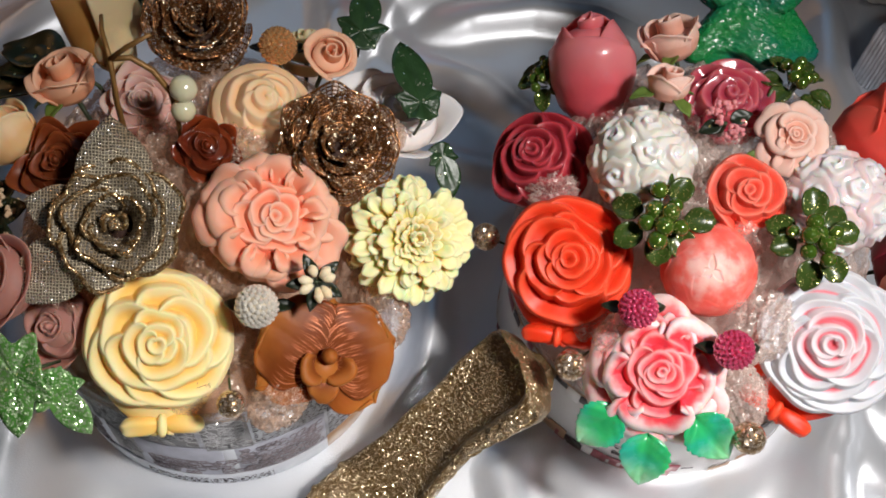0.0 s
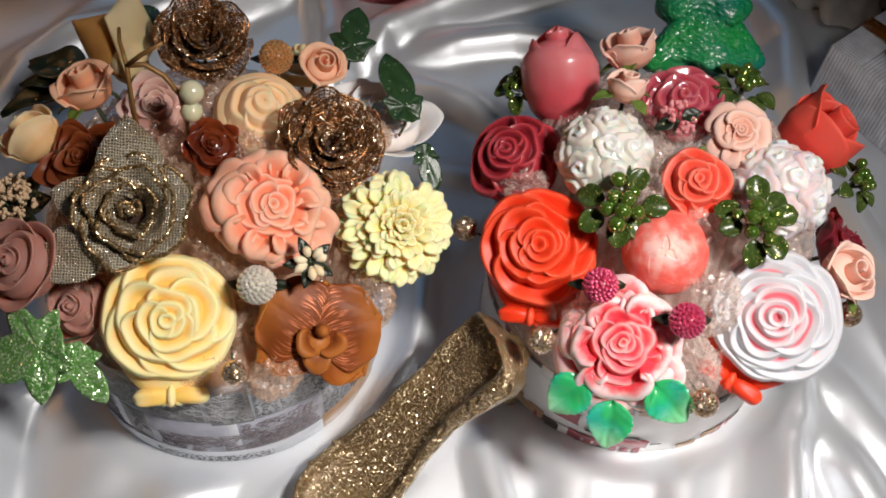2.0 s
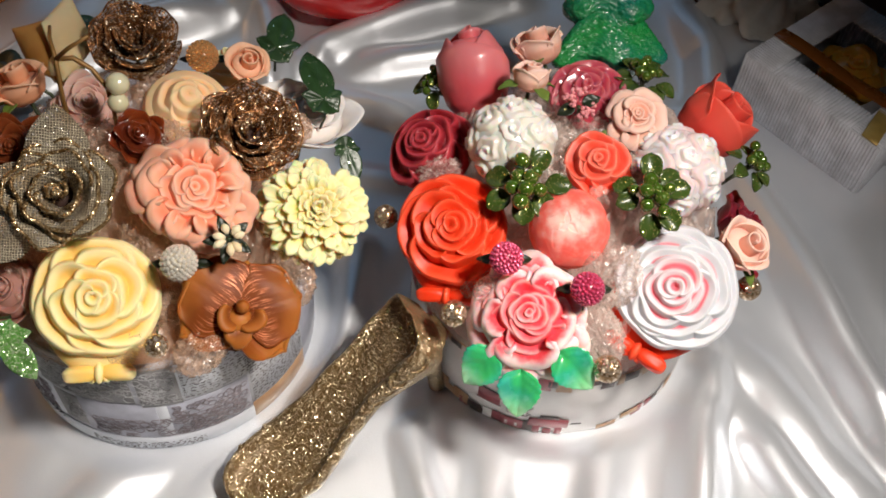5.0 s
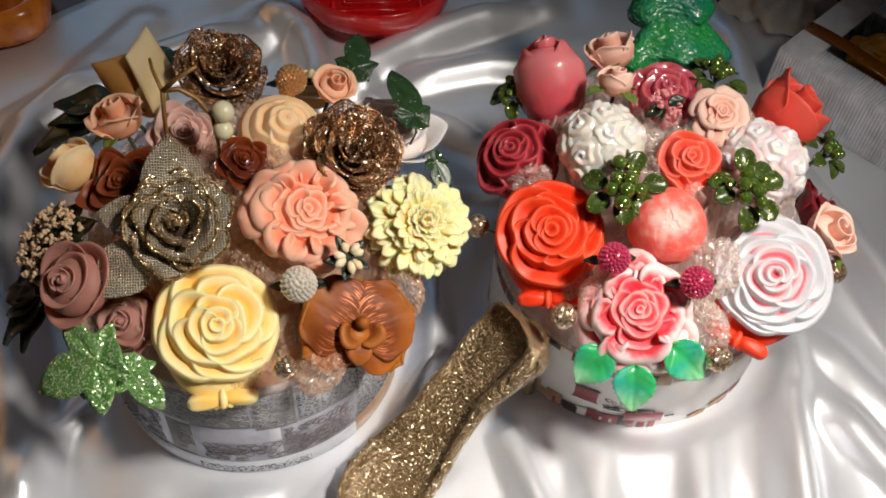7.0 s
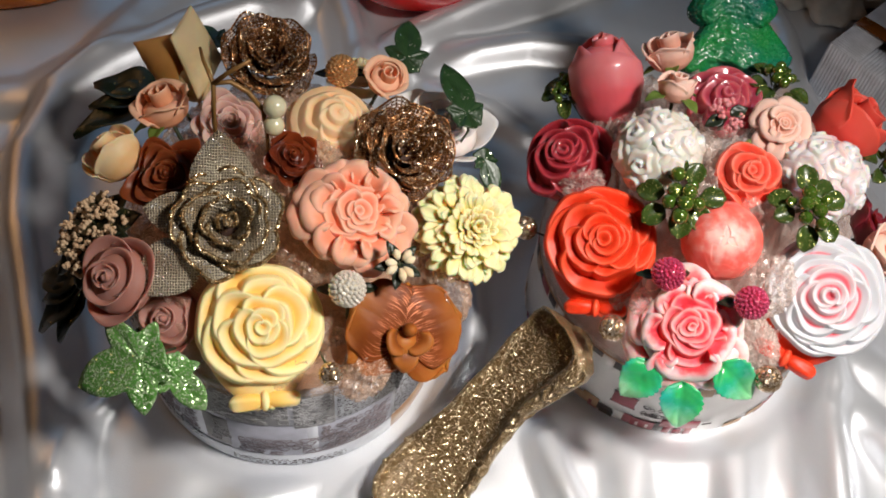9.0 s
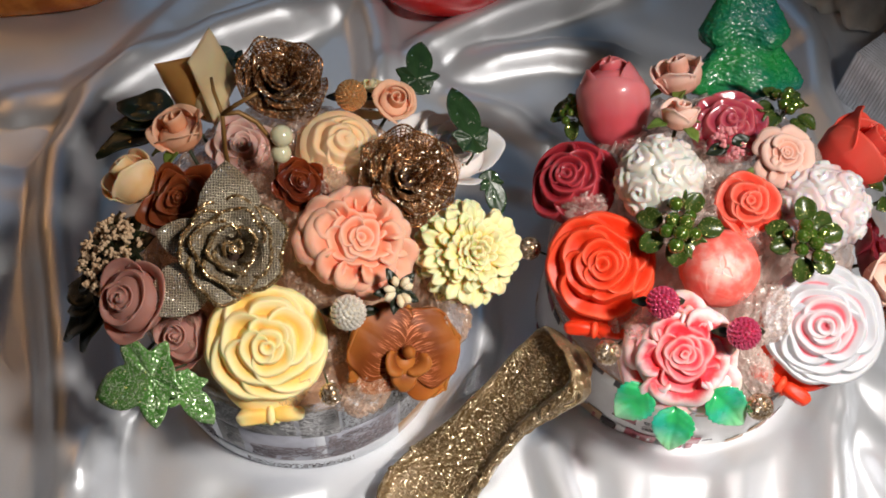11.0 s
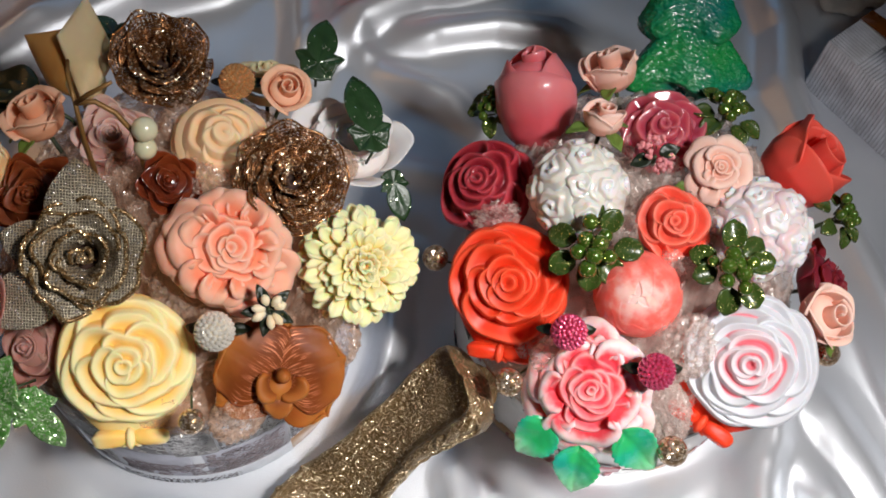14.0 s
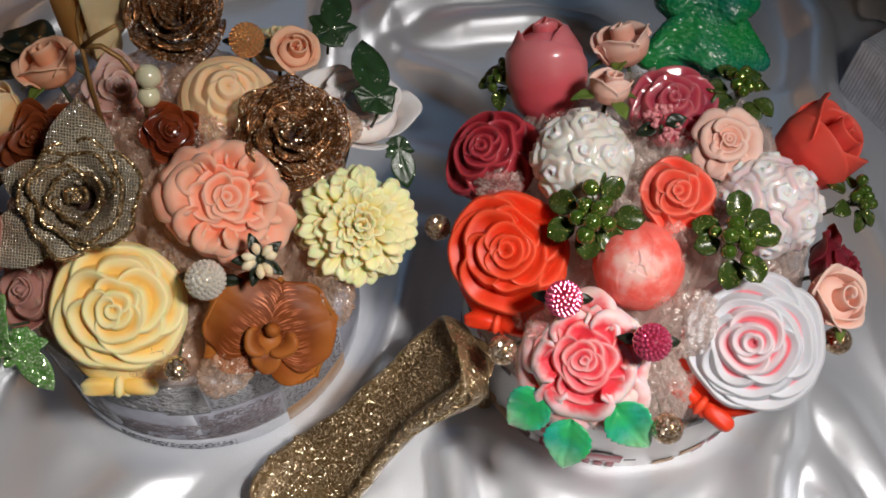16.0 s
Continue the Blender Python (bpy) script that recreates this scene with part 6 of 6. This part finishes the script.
# ---- the glittering soap shoe ----
def shoe():
    o = thing("soap_shoe", "gold glitter soap high-heeled shoe lying on satin", "soap shoe")
    toe, ball, arch, heel = Vector((-0.039, 0.120, 0.012)), Vector((-0.005, 0.144, 0.017)), Vector((0.031, 0.171, 0.050)), Vector((0.066, 0.187, 0.081))

    def axis(s):
        pts = (toe, ball, arch, heel)
        k = min(2, int(s * 3))
        f = s * 3 - k
        p0, p1, p2, p3 = pts[max(0, k - 1)], pts[k], pts[k + 1], pts[min(3, k + 2)]
        return 0.5 * (2 * p1 + (p2 - p0) * f + (2 * p0 - 5 * p1 + 4 * p2 - p3) * f * f + (3 * p1 - p0 - 3 * p2 + p3) * f ** 3)

    keys = [0, 0.03, 0.08, 0.16, 0.32, 0.5, 0.65, 0.8, 0.90, 0.95, 0.98, 1.0]
    width = [0.0030, 0.0105, 0.0160, 0.0210, 0.0232, 0.0182, 0.0172, 0.0208, 0.0226, 0.0206, 0.0150, 0.0030]
    wall = [0.0040, 0.0045, 0.0045, 0.0045, 0.0045, 0.0055, 0.0075, 0.0115, 0.0150, 0.0165, 0.0172, 0.0175]
    rings = []
    n = 64
    for i in range(n):
        s = 0.5 - 0.5 * math.cos(math.pi * i / (n - 1))
        c = axis(s)
        d = (axis(min(1, s + 0.02)) - axis(max(0, s - 0.02))).normalized()
        side = d.cross(Vector((0, 0, 1))).normalized()
        up = side.cross(d)
        w, h = np.interp(s, keys, width), np.interp(s, keys, wall)
        t = min(0.0042, 0.45 * w)
        tr = min(0.0042 + 0.0040 * min(1, max(0, (s - 0.55) / 0.3)), 0.45 * w)
        end = min(1, (1 - s) / 0.050, s / 0.03)
        floor = (1 - end) * (h - 0.0006) if s > 0.5 else (1 - end) * 0.003
        floor = max(floor, 0.50 * h * min(1, max(0, (s - 0.6) / 0.25)))
        wave = 0.0009 * math.sin(s * 34)
        low = 1 - 0.45 * min(1, max(0, (1 - s) / 0.06)) * min(1, max(0, (s - 0.5) / 0.2))
        sec = [(-w * 0.70, -0.006), (-w, -0.003), (-w - 0.001, h * low * 0.5), (-w - 0.0004, h * low + wave), (-w + t * 0.45, h * low + 0.0011 + wave), (-w + t * 0.9, h * low * 0.9), (-w + t, max(floor, h * low * 0.4)), (-w * 0.55, floor), (0, floor - 0.0004), (w * 0.55, floor),
               (w - tr, max(floor, h * 0.4)), (w - tr * 0.9, h * 0.9), (w - tr * 0.45, h + 0.0016 - wave), (w + 0.0004, h - wave), (w + 0.001, h * 0.5), (w, -0.003), (w * 0.70, -0.006)]
        rings.append([c + side * x + up * z for x, z in sec])
    part("shell", Geo().loft(np.array(rings)), M_SHOE, o)
    hp = axis(0.93)
    part("heel", Geo().loft(np.array([[(hp.x + 0.012 * (1 - q) + r * math.cos(a), hp.y + 0.010 * (1 - q) + r * math.sin(a), z) for a in np.arange(14) / 14 * 6.283] for q, r, z in ((1, 0.0145, hp.z - 0.004), (0.8, 0.010, hp.z - 0.018), (0.4, 0.006, 0.035), (0.1, 0.0045, 0.012), (0, 0.005, 0.002))])), M_SHOE, o)
    for s, sd in ((0.03, 0), (0.08, 0.9), (0.14, 0.97), (0.22, 1), (0.32, 1), (0.42, 1), (0.52, 1), (0.62, 1), (0.74, 1), (0.84, 1), (0.09, -0.9), (0.18, -1), (0.30, -1)):
        c = axis(s)
        d = (axis(min(1, s + 0.01)) - axis(max(0, s - 0.01))).normalized()
        side = d.cross(Vector((0, 0, 1))).normalized()
        up = side.cross(d)
        q = c + side * (np.interp(s, keys, width) - 0.0006) * sd + up * (np.interp(s, keys, wall) * 0.75)
        part("edge_bead", Geo().ball(q, 0.0022, 7, (1.2, 1.0, 0.7)), M_SHOE, o)
    b = np.linspace(0, 2 * math.pi, 15)
    for j, s in enumerate((0.36, 0.43, 0.50, 0.565, 0.63, 0.69, 0.75, 0.80, 0.85, 0.90)):
        c = axis(s)
        d = (axis(min(1, s + 0.01)) - axis(max(0, s - 0.01))).normalized()
        side = d.cross(Vector((0, 0, 1))).normalized()
        up = side.cross(d)
        w, h = np.interp(s, keys, width), np.interp(s, keys, wall)
        q = c + side * (w - 0.0008) + up * h * 0.78
        across = (up * 0.86 - side * 0.5).normalized()
        big = 0.0030 + 0.0022 * min(1, max(0, (s - 0.5) / 0.35))
        part("filigree_ring", Geo().tube([q + d * big * 1.15 * math.cos(x) + across * big * (0.75 + 0.12 * (j % 2)) * math.sin(x) for x in b], 0.0011, 6), M_SHOE, o)
    return o


shoe()


# ---- things behind the boxes ----
def soap_tree():
    """A moulded fir tree, leaning back against the posy on its pick."""
    up = Vector((0.02, 0.80, 0.60)).normalized()
    nor = Vector((0.0, -0.60, 0.80)).normalized()
    m = Matrix((up.cross(nor), up, nor)).transposed().to_4x4()
    o = thing("soap_tree", "green clear soap fir tree with rough surface", "soap tree", Matrix.Translation((0.168, 0.335, 0.140)) @ m)
    rows, cols = 150, 120
    v, u = np.mgrid[0:rows, 0:cols]
    v, a = v / (rows - 1), u / cols * 2 * math.pi
    yy = -0.012 + 0.085 * v
    k = np.minimum(2, (v * 3.0).astype(int))
    tier = v * 3.0 - k
    wide = np.choose(k, [0.0325, 0.0255, 0.0180])
    w = wide * 1.06 * (0.80 + 0.20 * np.sin(np.clip(tier / 0.32, 0, 1) * 1.57)) * (1 - 0.48 * np.clip((tier - 0.18) / 0.82, 0, 1) ** 1.15) * np.clip((1.01 - v) * 12, 0.03, 1) ** 0.6 * np.clip(v * 30 + 0.3, 0, 1)
    h = np.array([[noise.fractal(Vector((math.cos(y) * float(x) * 700, float(t) * 700, math.sin(y) * float(x) * 700)), 0.9, 2.0, 2) for x, y, t in zip(*row)] for row in zip(w, a, yy)])
    lobe = np.sin(a * 5 + 1.7 * k + 0.9) * np.clip(1 - tier, 0, 1)
    dep = 0.013 * np.clip(w / 0.03, 0.2, 1) * (1 + 0.16 * lobe)
    w = w * (1 + 0.05 * lobe)
    w = w + 0.0009 * h
    rings = np.stack([w * np.cos(a), yy + 0.0030 * np.cos(a * 3 + k) - 0.0022 * np.clip(lobe, 0, 1), dep * np.sign(np.sin(a)) * np.abs(np.sin(a)) ** 0.8 + 0.0017 * h * np.sin(a)], -1)
    part("fir_body", Geo().loft(rings), M_TREE, o)
    part("pick", Geo().tube([(0, -0.008, -0.001), (-0.004, -0.05, -0.03)], 0.0018), M_STEM, o)


soap_tree()


def red_dish():
    o = thing("red_dish", "clear red round dish with embossed squares", "dish", Matrix.Translation((0.007, 0.558, 0.016)))
    R = 0.063
    part("bowl", Geo().lathe([(0.001, 0), (R * 0.90, 0), (R * 0.97, 0.004), (R, 0.012), (R * 1.01, 0.024), (R * 0.995, 0.0255), (R * 0.97, 0.024), (R * 0.95, 0.012), (R * 0.88, 0.007), (0.001, 0.006)], 72), M_DISH, o)
    for k, q in enumerate((0.86, 0.78)):
        a = np.linspace(0, 6.283, 73)
        part("ring", Geo().tube(np.stack([R * q * np.cos(a), R * q * np.sin(a), np.full(73, 0.0072)], -1), 0.0012, 6), M_DISH, o)
    for s in (0.034, 0.025, 0.015):
        pts = [(-s, -s, 0.0075), (s, -s, 0.0075), (s, s, 0.0075), (-s, s, 0.0075)]
        for p0, p1 in zip(pts, pts[1:] + pts[:1]):
            part("embossed_bar", Geo().tube([p0, p1], 0.0016, 6), M_DISH, o)


red_dish()


def figurine():
    """A draped plaster figure, kept to its plain outer shape."""
    rows, cols = 60, 140
    v, u = np.mgrid[0:rows, 0:cols]
    v, a = v / (rows - 1), u / cols * 2 * math.pi
    r = np.interp(v, [0, 0.03, 0.10, 0.25, 0.42, 0.55, 0.62, 0.75, 0.82, 0.9, 1.0], [0.046, 0.049, 0.043, 0.037, 0.030, 0.027, 0.023, 0.026, 0.010, 0.012, 0.001])
    turn = a + 0.35 * np.sin(v * 5) + 0.25 * np.sin(a * 2)
    wave = np.sin(turn * 7 + 0.9 * np.sin(turn * 7))
    r = r * (1 + np.interp(v, [0, 0.1, 0.5, 0.75, 1], [0.26, 0.17, 0.11, 0.05, 0]) * wave + np.interp(v, [0, 0.5, 1], [0.05, 0.03, 0]) * np.sin(a * 15 - v * 9))
    swag = np.exp(-((v - 0.36 - 0.07 * np.sin(a * 3 + 1)) / 0.045) ** 2)
    r = r * (1 + 0.13 * swag)
    p = np.stack([r * np.cos(a) * 1.15, r * np.sin(a), 0.115 * v + 0.004 * wave * (1 - v) ** 3], -1)
    ob = part("figurine", Geo().loft(p), M_PLASTER)
    ob.matrix_basis = pose(0.342, 0.545, 0.0045) @ Matrix.Scale(0.92, 4)
    return tagged(ob, "white plaster figurine with a draped wavy skirt", "figurine")


figurine()


def card_box():
    o = thing("card_box", "white corrugated card box with window and ribbon", "box", Matrix.Translation((0.2975, 0.436, 0.001)) @ Matrix.Rotation(math.atan2(0.06, 0.079), 4, "Z"))
    L, W, Hh = 0.115, 0.115, 0.0455
    for name, p0, d, n in (("side_panel", (0, 0), (1, 0), L), ("side_panel", (0, -W), (0, 1), W), ("side_panel", (L, -W), (0, 1), W), ("side_panel", (0, -W), (1, 0), L)):
        k = int(n / 0.0024)
        g = Geo()
        rows = []
        for j in range(k * 4 + 1):
            s = j / (k * 4) * n
            off = 0.0008 * math.sin(j * math.pi / 2)
            rows.append((p0[0] + d[0] * s + d[1] * off, p0[1] + d[1] * s + d[0] * off))
        p = np.array([[(x, y, z) for x, y in rows] for z in (0, Hh)])
        part(name, g.sheet(p, 0.0008), M_PAPERW, o)
    f = 0.023
    for x0, x1, y0, y1 in ((0, L, -f, 0), (0, L, -W, -W + f), (0, f, -W + f, -f), (L - f, L, -W + f, -f)):
        g = Geo()
        along = (x1 - x0) > (y1 - y0)
        n = (x1 - x0) if along else (y1 - y0)
        k = int(n / 0.0024) * 4
        p = np.array([[((x0 + n * j / k, q, Hh + 0.0009 * math.sin(j * math.pi / 2)) if along else (q, y0 + n * j / k, Hh + 0.0009 * math.sin(j * math.pi / 2))) for j in range(k + 1)] for q in ((y0, y1) if along else (x0, x1))])
        part("lid_frame", g.sheet(p, 0.001), M_PAPERW, o)
    part("base_panel", Geo().box((0.001, -W + 0.001, 0.0), (L - 0.001, -0.001, 0.002)), M_PAPERW, o, smooth=False)
    a = np.linspace(0, 1, 12)
    p = np.array([[(0.036 + q + 0.004 * s, 0.001 - (W + 0.002) * s, Hh + 0.0018 + 0.001 * math.sin(s * 9)) for s in a] for q in (-0.006, 0.006)])
    part("ribbon", Geo().sheet(p, 0.0005), M_RIBBON, o, "brown satin ribbon")
    p = np.array([[(0.000 + 0.04 * s, -W * 0.92 + q + 0.01 * s, Hh + 0.0020 + 0.002 * math.sin(s * 5)) for s in a] for q in (-0.006, 0.006)])
    part("ribbon", Geo().sheet(p, 0.0005), M_GOLDRIB, o, "gold ribbon end")
    m = o.matrix_basis
    q = m @ Vector((0.066, -0.050, 0.043))
    layered_rose("soap_rose", "golden soap rose inside the card box", q, (0, 0, 1), 0, 0.030, M_GOLDSOAP, [(3, 0.3), (4, 0.6), (5, 1.0)], 41, thick=0.002, deep=1.2)


card_box()


def amber_bar():
    o = thing("amber_soap", "amber clear soap bar in crackling clear wrap", "soap", pose(-0.306, 0.553, 0.0066, 0, 0, 8))
    n = 40
    a = np.arange(n) / n * 2 * math.pi
    rings = []
    for q, z in ((0.90, 0), (0.985, 0.003), (1, 0.010), (1, 0.020), (0.97, 0.027), (0.86, 0.030), (0.80, 0.029), (0.76, 0.026), (0.3, 0.026)):
        x = np.sign(np.cos(a)) * np.abs(np.cos(a)) ** 0.55 * 0.062 * q
        y = np.sign(np.sin(a)) * np.abs(np.sin(a)) ** 0.55 * 0.045 * q
        rings.append(np.stack([x, y, np.full(n, z)], -1))
    part("bar", Geo().loft(np.array(rings)), M_AMBER, o)
    part("relief", Geo().ball((0, 0, 0.026), 0.02, 12, (1.2, 1, 0.35)), M_GOLDSOAP, o)
    v, u = np.mgrid[0:10, 0:14]
    p = np.stack([0.040 + 0.024 * u / 13, -0.020 + 0.034 * v / 9, 0.030 + 0.004 * np.sin(u * 1.3) * np.cos(v * 1.7) + 0.002 * np.sin(u * 2.7 + v)], -1)
    part("wrap", Geo().sheet(p, 0.0002), M_FOIL, o, "crinkled clear wrap")


amber_bar()
